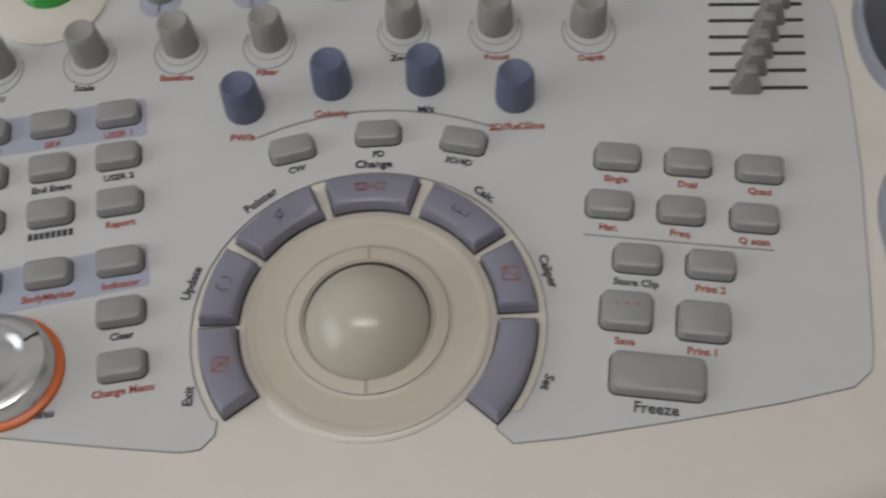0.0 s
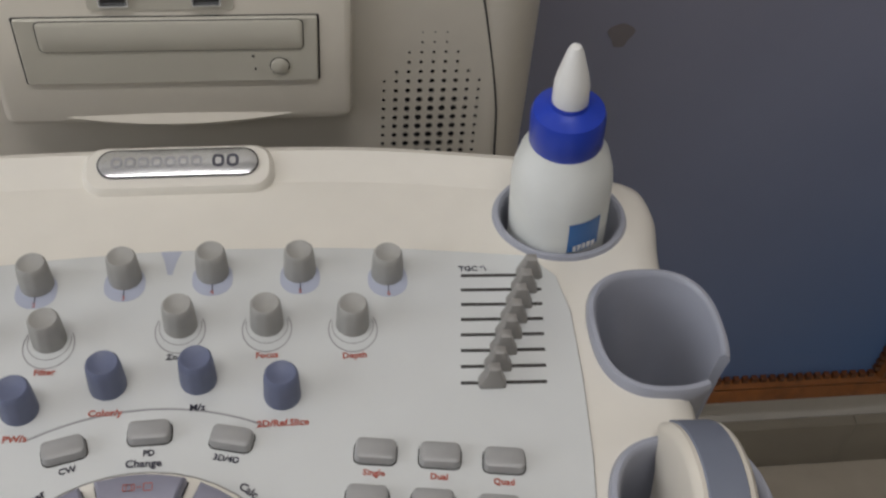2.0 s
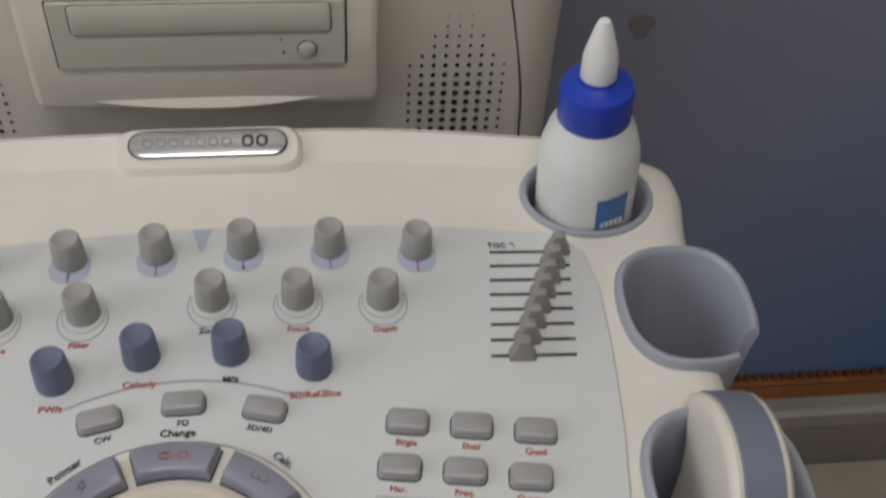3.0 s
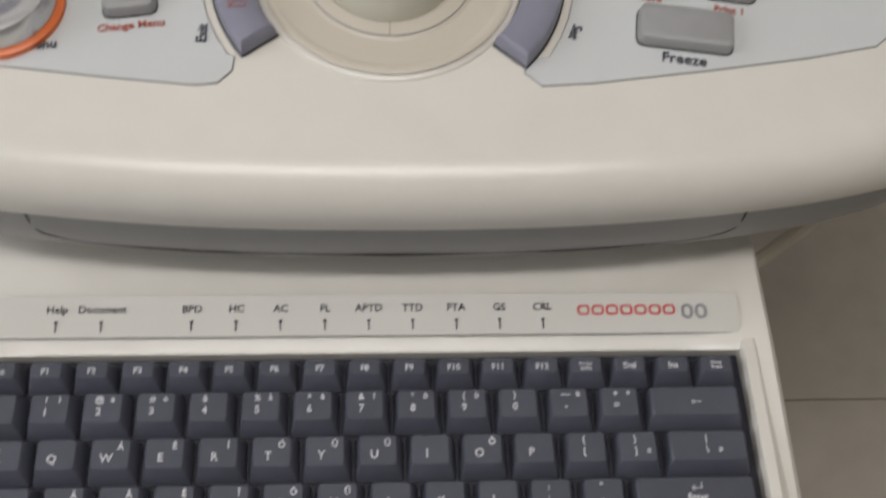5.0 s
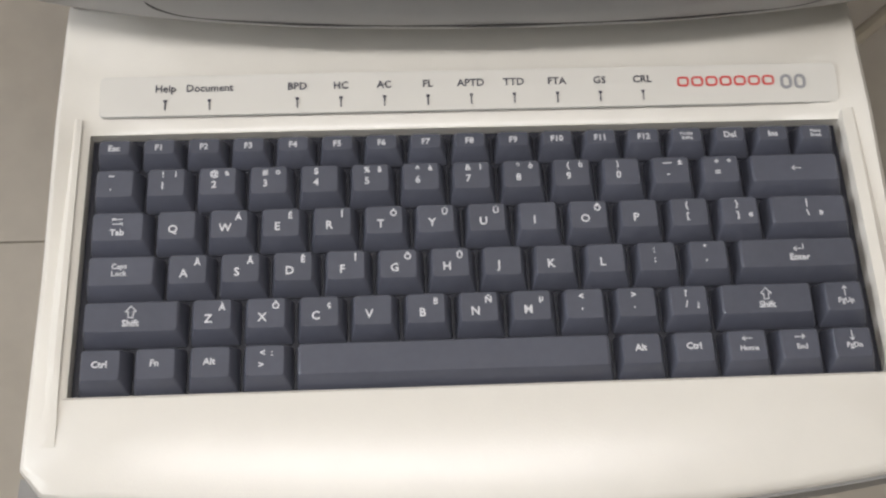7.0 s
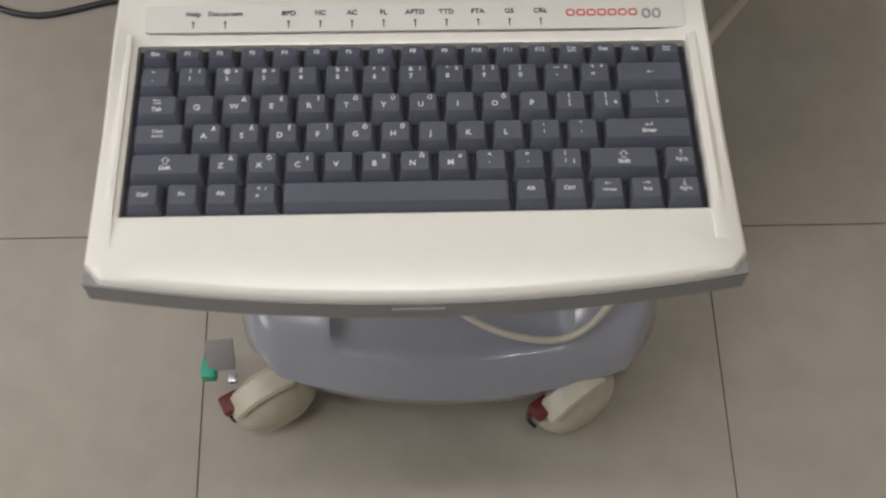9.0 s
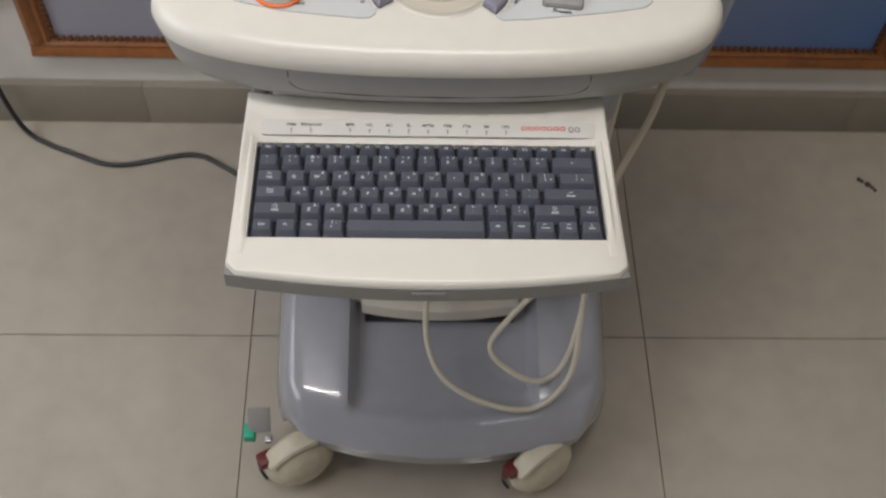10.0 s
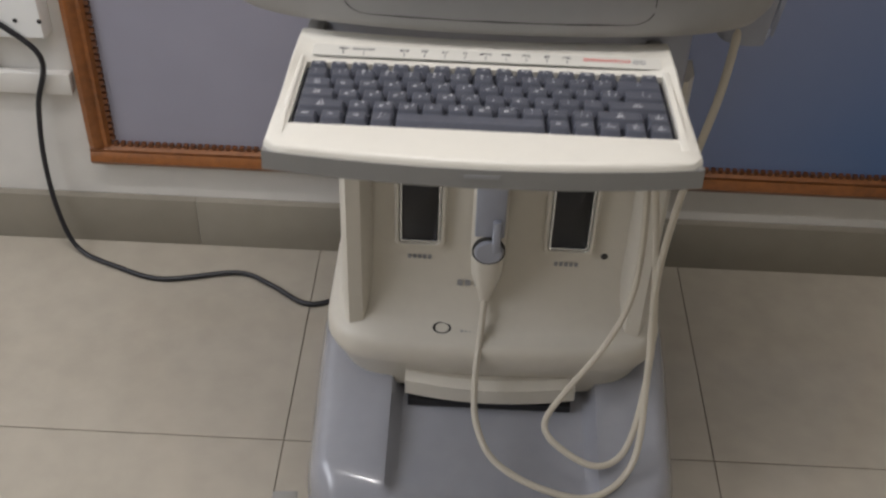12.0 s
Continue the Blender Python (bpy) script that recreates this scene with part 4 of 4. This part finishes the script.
def tray_outer(grow):
    """Outline of the shelf, bowed in front and hollow behind, N points by angle."""
    out = []
    c = Vector((0.0, 0.058))
    poly = []
    for i in range(25):
        x = -0.1605 + 0.321 * i / 24
        poly.append(Vector((x, -0.0425 + 0.0135 * (x / 0.1605) ** 2)))
    for i in range(25):
        x = 0.1585 - 0.317 * i / 24
        poly.append(Vector((x, 0.1545 + 0.0095 * (x / 0.1585) ** 2)))
    poly = [Vector(p) for p in inset([tuple(p) for p in poly], -grow)]
    for k in range(N):
        a = 2 * math.pi * k / N
        d = Vector((math.cos(a), math.sin(a)))
        best = None
        for p, q in zip(poly, poly[1:] + poly[:1]):
            e = q - p
            den = d.x * e.y - d.y * e.x
            if abs(den) < 1e-12:
                continue
            t = ((p.x - c.x) * e.y - (p.y - c.y) * e.x) / den
            s = ((p.x - c.x) * d.y - (p.y - c.y) * d.x) / den
            if t > 0 and -1e-6 <= s <= 1 + 1e-6 and (best is None or t > best):
                best = t
        out.append((c.x + d.x * best, c.y + d.y * best))
    return out


def rect_ring(x0, x1, y0, y1):
    c = Vector((0.0, 0.058))
    out = []
    for k in range(N):
        a = 2 * math.pi * k / N
        dx, dy = math.cos(a), math.sin(a)
        t = min(((x1 - c.x) / dx) if dx > 1e-9 else 9, ((x0 - c.x) / dx) if dx < -1e-9 else 9, ((y1 - c.y) / dy) if dy > 1e-9 else 9, ((y0 - c.y) / dy) if dy < -1e-9 else 9)
        out.append((c.x + dx * t, c.y + dy * t))
    for cxy in ((x0, y0), (x1, y0), (x1, y1), (x0, y1)):
        k = min(range(N), key=lambda i: (out[i][0] - cxy[0]) ** 2 + (out[i][1] - cxy[1]) ** 2)
        out[k] = cxy
    return out


def lift(y):
    """The rear part of the shelf stands a little higher."""
    return 0.0045 * max(0.0, min(1.0, (y - 0.05) / 0.06))


rings = []
for g, z, up in ((-0.008, -0.0245, 0), (-0.002, -0.0235, 0), (0, -0.019, 0), (0, -0.0045, 1), (-0.0012, -0.0016, 1), (-0.004, 0.0, 1)):
    rings.append([(x, y, z + up * lift(y)) for x, y in tray_outer(g)])
rings.append([(x, y, 0.0) for x, y in rect_ring(bed[0] - 0.002, bed[1] + 0.002, bed[2] - 0.001, bed[3] + 0.002)])
rings.append([(x, y, -0.001) for x, y in rect_ring(bed[0], bed[1], bed[2], bed[3])])
rings.append([(x, y, -0.008) for x, y in rect_ring(bed[0], bed[1], bed[2], bed[3])])
part("shelf", loft(rings), IVORY, keyboard, "ivory plastic keyboard shelf with a bowed front", m=KM)
part("front_band", loft([[(x, -0.0425 + 0.0135 * (x / 0.1605) ** 2 + dy, z) for dy, z in ((-0.0012, -0.0060), (-0.0016, -0.021), (0.004, -0.0250), (0.006, -0.007))] for x in [-0.1608 + 0.3216 * i / 24 for i in range(25)]]), BAND, keyboard, "grey front band", m=KM)
part("band_print", box(0.026, 0.0006, 0.003), INKGREY, keyboard, m=kpos(0.0, -0.0441, -0.0115))
part("key_bed", box(0.2914, 0.1030, 0.001), KEYBED, keyboard, "dark key bed", m=kpos(0.0, 0.0550, -0.0066))
for sx in (-1, 1):
    part("side_rail", loft([[(sx * (0.1470 + 0.0005 * t) + a, -0.014 + 0.126 * t, b * min(1.0, 4 * t + 0.05)) for a, b in ((-0.0018 * 1, -0.001), (-0.001, 0.0022), (0.003 * sx, 0.0026), (0.0075 * sx, -0.001))] for t in [i / 12 for i in range(13)]]), IVORY, keyboard, m=KM)
part("legend_strip", pad(rounded(0.2880, 0.0165, 0.0022, 3), [(0, 0), (0, 0.0006)]), STRIPFILM, keyboard, "pale film strip with printed key names", m=kpos(0.0020, 0.1205, 0.0036) @ pose(0, 0, 0, 6.5))
part("strip_joint", pad(rounded(0.2884, 0.0169, 0.0024, 3), [(0, 0), (0, 0.0003)]), UNDER, keyboard, m=kpos(0.0020, 0.1205, 0.0033) @ pose(0, 0, 0, 6.5))
FU = PU * 15 / 17


def strip_pos(u, dv):
    return kpos(u, 0.1205, 0.0043) @ pose(0, 0, 0, 6.5) @ pose(0, dv, 0.0002)


for i, w in ((1, "Help"), (2, "Document"), (4, "BPD"), (5, "HC"), (6, "AC"), (7, "FL"), (8, "APTD"), (9, "TTD"), (10, "FTA"), (11, "GS"), (12, "CRL")):
    u = -7.5 * PU + FU * (i + 0.5) + 0.001
    text(w, 0.0042, strip_pos(u, 0.0026), INKBLACK, keyboard, "strip_text", bold=0.00004)
    part("strip_mark", join(box(0.0005, 0.0036, 0.0002, 0, (0, -0.0012, 0)), box(0.0013, 0.0009, 0.0002, 0, (0, 0.0008, 0))), INKBLACK, keyboard, m=strip_pos(u, -0.0032))
part("strip_print", hollow_bars(7, 0.0395, 0.0042), NAMERED, keyboard, m=strip_pos(0.1015, 0.0012))
part("strip_print", hollow_bars(2, 0.0110, 0.0062), INKGREY, keyboard, m=strip_pos(0.1283, 0.0004))

KEYMESH = {}


def key_mesh(wu, du):
    """A sculpted key of wu by du, with its sloped skirt; shared by alike keys."""
    tag = (round(wu, 4), round(du, 4))
    if tag not in KEYMESH:
        sx, sy = wu - 0.0012, du - 0.0012
        base = rounded(sx, sy, 0.0012, 2)
        top = rounded(sx - 0.0040, sy - 0.0048, 0.0014, 2)
        top = [(x - 0.0004, y + 0.0012) for x, y in top]
        bm = loft([[(x, y, 0) for x, y in base], [(x, y, 0.0012) for x, y in base], [(x * 1.012 - 0.0, y * 1.012, 0.0078) for x, y in top], [(x, y, 0.0084) for x, y in inset(top, 0.0005)]])
        bmesh.ops.recalc_face_normals(bm, faces=bm.faces)
        me = bpy.data.meshes.new("key")
        bm.to_mesh(me)
        bm.free()
        me.materials.append(KEYDARK)
        me.shade_smooth()
        me.set_sharp_from_angle(angle=radians(24))
        KEYMESH[tag] = me
    return KEYMESH[tag]


KH = 0.0026


def key(x0, row_v, wu, du, legends):
    """A key from x0 (units), legends of (text, size, dx, dy)."""
    u, v = -7.5 * PU + x0 + wu / 2, V0 + row_v + du / 2
    k = part("key", key_mesh(wu, du), None, keyboard, m=kpos(u, v, -0.0058))
    for s, size, dx, dy in legends:
        text(s, size, kpos(u + dx, v + dy, KH + 0.0001), INKWHITE, k, "legend", bold=0.00008 if size > 0.003 else 0.00004)
    return k


def arrow(k, u, v, kind_):
    s = 0.0018
    shapes = {"left": [(-s, 0, s, 0), (-s, 0, -s + 0.001, 0.0008), (-s, 0, -s + 0.001, -0.0008)], "right": [(-s, 0, s, 0), (s, 0, s - 0.001, 0.0008), (s, 0, s - 0.001, -0.0008)],
              "up": [(0, -s, 0, s), (0, s, 0.0008, s - 0.001), (0, s, -0.0008, s - 0.001)], "down": [(0, -s, 0, s), (0, -s, 0.0008, -s + 0.001), (0, -s, -0.0008, -s + 0.001)],
              "enter": [(-s, 0, s, 0), (s, 0, s, 0.0018), (-s, 0, -s + 0.001, 0.0009), (-s, 0, -s + 0.001, -0.0009)],
              "shift": [(-0.0020, 0, 0, 0.0021), (0.0020, 0, 0, 0.0021), (-0.0020, 0, -0.0009, 0), (0.0020, 0, 0.0009, 0), (-0.0009, 0, -0.0009, -0.0022), (0.0009, 0, 0.0009, -0.0022), (-0.0009, -0.0022, 0.0009, -0.0022)],
              "tab": [(-s, 0.0009, s, 0.0009), (-s, 0.0015, -s, 0.0003), (-s, -0.0009, s, -0.0009), (s, -0.0015, s, -0.0003), (-s + 0.0003, 0.0009, -s + 0.0011, 0.0015), (s - 0.0003, -0.0009, s - 0.0011, -0.0003)]}
    part("legend", join(*[stroke_bar(*q) for q in shapes[kind_]]), INKWHITE, k, m=kpos(u, v, KH + 0.0001))


def stroke_bar(x0, y0, x1, y1):
    b = box(math.hypot(x1 - x0, y1 - y0) + 0.0002, 0.0003, 0.0002)
    bmesh.ops.transform(b, matrix=pose((x0 + x1) / 2, (y0 + y1) / 2, 0, 0, 0, math.degrees(math.atan2(y1 - y0, x1 - x0))), verts=b.verts)
    return b


S1, S2, S3 = 0.0040, 0.0034, 0.0023
fv = 5 * PV
for i, w in enumerate(("Esc", "F1", "F2", "F3", "F4", "F5", "F6", "F7", "F8", "F9", "F10", "F11", "F12", "Prt Scr\nSysRq", "Del", "Ins", "Pause\nBreak")):
    key(i * FU, fv, FU, 0.72 * PV, [(w, S2 if "\n" not in w else 0.0018, -0.0006, 0.0008)])
for i, (a, b, c) in enumerate((("~", ".", ""), ("!", "1", "i"), ("@", "2", "a"), ("#", "3", "o"), ("$", "4", ""), ("%", "5", "\u00e0"), ("^", "6", "\u00e8"), ("&", "7", "\u00ec"), ("*", "8", "\u00f2"), ("(", "9", "\u00f9"), (")", "0", ""), ("\u2014", "-", "\u00b1"), ("+", "=", "\u00f7"))):
    key(i * PU, 4 * PV, PU, PV, [(a, S2, -0.0018, 0.0044), (b, S1, -0.0018, -0.0002)] + ([(c, S2, 0.0030, 0.0046)] if c else []))
k = key(13 * PU, 4 * PV, 2 * PU, PV, [])
arrow(k, 6.5 * PU, V0 + 4.55 * PV, "left")
k = key(0, 3 * PV, 1.25 * PU, PV, [("Tab", S2, -0.0006, -0.0012)])
arrow(k, -6.91 * PU, V0 + 3.68 * PV, "tab")
for i, (a, b) in enumerate((("Q", ""), ("W", "\u00c1"), ("E", "\u00c9"), ("R", "\u00cd"), ("T", "\u00d3"), ("Y", "\u00da"), ("U", "\u00dc"), ("I", ""), ("O", "\u00d4"), ("P", ""))):
    key((1.25 + i) * PU, 3 * PV, PU, PV, [(a, S1 + 0.0004, -0.0018, -0.0004)] + ([(b, S2, 0.0030, 0.0038)] if b else []))
key(11.25 * PU, 3 * PV, PU, PV, [("{", S2, -0.0014, 0.0040), ("[", S2, -0.0014, -0.0004)])
key(12.25 * PU, 3 * PV, PU, PV, [("}", S2, -0.0014, 0.0040), ("]", S2, -0.0014, -0.0004), ("\u00ab", S2, 0.0034, -0.0002)])
key(13.25 * PU, 3 * PV, 1.75 * PU, PV, [("|", S2, -0.001, 0.0040), ("\\", S2, -0.001, -0.0004), ("\u00bb", S2, 0.0040, -0.0002)])
key(0, 2 * PV, 1.5 * PU, PV, [("Caps\nLock", 0.0028, -0.0012, 0.0016)])
for i, (a, b) in enumerate((("A", "\u00c4"), ("S", "\u00c2"), ("D", "\u00ca"), ("F", "\u00ce"), ("G", "\u00d6"), ("H", "\u00db"), ("J", ""), ("K", ""), ("L", ""))):
    key((1.5 + i) * PU, 2 * PV, PU, PV, [(a, S1 + 0.0004, -0.0018, -0.0004)] + ([(b, S2, 0.0030, 0.0038)] if b else []))
key(10.5 * PU, 2 * PV, PU, PV, [(":", S2, -0.0014, 0.0040), (";", S2, -0.0014, 0.0002)])
key(11.5 * PU, 2 * PV, PU, PV, [("\"", S2, -0.0014, 0.0040), (",", S2, -0.0014, 0.0002)])
k = key(12.5 * PU, 2 * PV, 2.5 * PU, PV, [("Enter", S2, 0, -0.0006)])
arrow(k, 6.25 * PU, V0 + 2.66 * PV, "enter")
k = key(0, PV, 2 * PU, PV, [("Shift", S2, -0.0006, -0.0012)])
arrow(k, -6.53 * PU, V0 + 1.68 * PV, "shift")
for i, (a, b) in enumerate((("Z", "\u00c0"), ("X", "\u00d4"), ("C", "\u00e7"), ("V", ""), ("B", "\u00df"), ("N", "\u00d1"), ("M", "\u00b5"))):
    key((2 + i) * PU, PV, PU, PV, [(a, S1 + 0.0004, -0.0018, -0.0004)] + ([(b, S2, 0.0030, 0.0038)] if b else []))
for i, (a, b) in enumerate((("<", ","), (">", "."))):
    key((9 + i) * PU, PV, PU, PV, [(a, S2, -0.0014, 0.0040), (b, S2, -0.0014, 0.0002)])
key(11 * PU, PV, PU, PV, [("?", S2, -0.0014, 0.0040), ("/", S2, -0.0014, -0.0002), ("\u00bf", S2, 0.0028, -0.0002)])
k = key(12 * PU, PV, 2 * PU, PV, [("Shift", S2, -0.0006, -0.0012)])
arrow(k, 5.47 * PU, V0 + 1.68 * PV, "shift")
k = key(14 * PU, PV, PU, PV, [("PgUp", 0.0028, 0, -0.0004)])
arrow(k, 7.0 * PU, V0 + 1.69 * PV, "up")
for i, w in enumerate(("Ctrl", "Fn", "Alt")):
    key(i * PU, 0, PU, PV, [(w, S2, -0.0008, 0.0014)])
key(3 * PU, 0, PU, PV, [("<  :", S2, 0.0, 0.0040), (">", S2, -0.0018, -0.0004)])
key(4 * PU, 0, 6 * PU, PV, [])
for i, w in enumerate(("Alt", "Ctrl")):
    key((10 + i) * PU, 0, PU, PV, [(w, S2, -0.0008, 0.0016)])
for i, (w, d) in enumerate((("Home", "left"), ("End", "right"), ("PgDn", "down"))):
    k = key((12 + i) * PU, 0, PU, PV, [(w, 0.0027, 0, 0.0002)])
    arrow(k, (5.0 + i) * PU - 0.0004, V0 + 0.72 * PV, d)
part("arm", box(0.016, 0.10, 0.018, 0.004), UNDER, keyboard, m=kpos(-0.150, 0.20, -0.016))
part("arm", box(0.016, 0.10, 0.018, 0.004), UNDER, keyboard, m=kpos(0.150, 0.20, -0.016))

# ---- gel bottle ----
bottle = thing("gel_bottle", "white squeeze bottle with blue collar standing in a holder", "bottle", (0.2115, 0.4285, PZ - 0.06))
BM = pose(0.2165, 0.4285, PZ - 0.063, 1, -4.0, 0)
part("body", lathe([(0.023, 0), (0.0258, 0.004), (0.0259, 0.060), (0.0256, 0.064), (0.0259, 0.068), (0.0258, 0.096), (0.0250, 0.103), (0.0222, 0.113), (0.0185, 0.1205), (0.0178, 0.124)], 48), BOTTLE, bottle, "milky white bottle body", m=BM)
part("collar", lathe([(0.0178, 0.121), (0.0182, 0.122), (0.0182, 0.138), (0.0172, 0.141), (0.0130, 0.1425), (0.0092, 0.1445), (0.0088, 0.147)], 48), CAPBLUE, bottle, "bright blue screw collar", m=BM)
part("nozzle", lathe([(0.0086, 0.146), (0.0088, 0.147), (0.0084, 0.158), (0.0076, 0.162), (0.0038, 0.176), (0.0026, 0.1785), (0.0010, 0.179)], 28), WHITEPL, bottle, "white conical nozzle cap", m=BM)
lab = [[(0.0262 * math.sin(radians(a)), -0.0262 * math.cos(radians(a)), z) for a in range(0, 41, 4)] for z in (0.066, 0.087)]
bm = bmesh.new()
r0, r1 = [[bm.verts.new(p) for p in r] for r in lab]
for i in range(len(r0) - 1):
    bm.faces.new((r0[i], r0[i + 1], r1[i + 1], r1[i]))
lb = part("label", bm, LABELBLUE, bottle, "small blue label", m=BM)
part("label_print", bars(5, 0.0135, 0.0040), INKWHITE, lb, m=BM @ pose(0.0266 * math.sin(radians(19)), -0.0266 * math.cos(radians(19)), 0.0695, 90, 0, 19))

# ---- probe in the holder ----
probe = thing("ultrasound_probe", "cream ultrasound probe with grey face, head up in holder", "probe", (0.232, 0.24, PZ - 0.05))
PMX = pose(0.2390, 0.2500, PZ - 0.090, -6, 4, 0)


side = [(0.012, -0.02), (0.016, 0.04), (0.018, 0.070), (0.022, 0.082), (0.030, 0.093), (0.0335, 0.102)]
dome = [(0.040 * math.cos(radians(a)), 0.080 + 0.040 * math.sin(radians(a))) for a in range(41, 140, 7)]
profile = side + dome + [(-y, z) for y, z in reversed(side)]
part("grip", loft([[(x, y, z) for y, z in inset(profile, d)] for x, d in ((-0.0140, 0.005), (-0.0132, 0.0018), (-0.0110, 0.0), (0.0110, 0.0), (0.0132, 0.0018), (0.0140, 0.005))]), CREAM, probe, "cream probe body", m=PMX)
face = [[(x, (0.0408 if abs(x) < 0.009 else 0.0396) * math.cos(radians(a)), 0.080 + (0.0408 if abs(x) < 0.009 else 0.0396) * math.sin(radians(a))) for x in (-0.0094, -0.0085, 0.0085, 0.0094)] for a in range(38, 143, 8)]
face2 = [[(x, 0.036 * math.cos(radians(a)), 0.080 + 0.036 * math.sin(radians(a))) for x in (-0.0094, -0.0085, 0.0085, 0.0094)] for a in range(38, 143, 8)]
part("face", loft([[*a, *reversed(b)] for a, b in zip(face, face2)]), material("probe_face", (0.17, 0.19, 0.245), 0.5), probe, "blue-grey acoustic face", m=PMX)

# cable of the probe, hanging down the side and looping over the base
pc = thing("probe_cable", "cream probe cables looping from the connector over the base", "cable", (0.15, 0.2, 0.2))
plug = part("plug", loft([[(0.020 + x, 0.298 + y, z) for x, y in rounded(w, d, 0.4 * min(w, d), 4)] for w, d, z in ((0.012, 0.012, 0.298), (0.018, 0.018, 0.312), (0.036, 0.034, 0.345), (0.040, 0.036, 0.38), (0.040, 0.036, 0.52))]), CREAM, pc, "cream connector plug")
part("lever", lathe([(0.0165, 0), (0.0165, 0.006), (0.014, 0.008)], 32), LILAC, plug, "grey locking lever", m=pose(0.020, 0.281, 0.392, 90))
part("lever_arm", box(0.010, 0.008, 0.045, 0.003), LILAC, plug, m=pose(0.028, 0.276, 0.415))
part("lever_ring", loft([circle(0.019, 0, 32), circle(0.019, 0.004, 32), circle(0.017, 0.004, 32)], False, False), SLOT, plug, m=pose(0.020, 0.2805, 0.392, 90))
part("lever_plate", box(0.034, 0.004, 0.08, 0.002), LILAC, plug, m=pose(0.020, 0.2815, 0.45))
part("cable", tube([(0.020, 0.296, 0.305), (0.017, 0.270, 0.270), (0.013, 0.235, 0.232), (0.016, 0.195, 0.195), (0.040, 0.155, 0.172), (0.098, 0.128, 0.158), (0.160, 0.128, 0.150), (0.205, 0.165, 0.175), (0.212, 0.215, 0.27), (0.206, 0.235, 0.40), (0.210, 0.215, 0.55), (0.222, 0.205, 0.66), (0.232, 0.225, 0.745)], 0.0040), CABLE, pc)
part("cable", tube([(0.170, 0.270, 0.60), (0.186, 0.262, 0.47), (0.186, 0.252, 0.36), (0.162, 0.238, 0.290), (0.120, 0.215, 0.232), (0.098, 0.195, 0.200), (0.112, 0.172, 0.187), (0.160, 0.155, 0.172), (0.198, 0.180, 0.185), (0.214, 0.225, 0.29), (0.203, 0.250, 0.42), (0.176, 0.272, 0.60)], 0.0040), CABLE, pc)

# ---- floor tiles ----
tile_me = bpy.data.meshes.new("floor_tile")
tb = box(0.5985, 0.5985, 0.008, 0.0004, seg=1)
tb.to_mesh(tile_me)
tb.free()
tile_me.materials.append(TILE)
for i in range(-3, 5):
    for j in range(-5, 1):
        x, y = 0.055 + 0.6 * i, 0.615 + 0.6 * j
        part("floor_tile", tile_me, None, floor, m=pose(x, y, -0.004))

# ---- lettering into meshes ----
bpy.context.view_layer.update()
dg = bpy.context.evaluated_depsgraph_get()
made = []
for ob, m, mat, parent, name, width in TEXTS:
    me = bpy.data.meshes.new_from_object(ob.evaluated_get(dg))
    me.materials.clear()
    me.materials.append(mat)
    made.append((me, m, parent, name, width))
for ob, *_ in TEXTS:
    cu = ob.data
    bpy.data.objects.remove(ob)
    bpy.data.curves.remove(cu)
for me, m, parent, name, width in made:
    if width:
        now = max(v.co.x for v in me.vertices) - min(v.co.x for v in me.vertices)
        m = m @ Matrix.Diagonal((width / now, 1, 1, 1))
    part(name, me, None, parent, m=m)
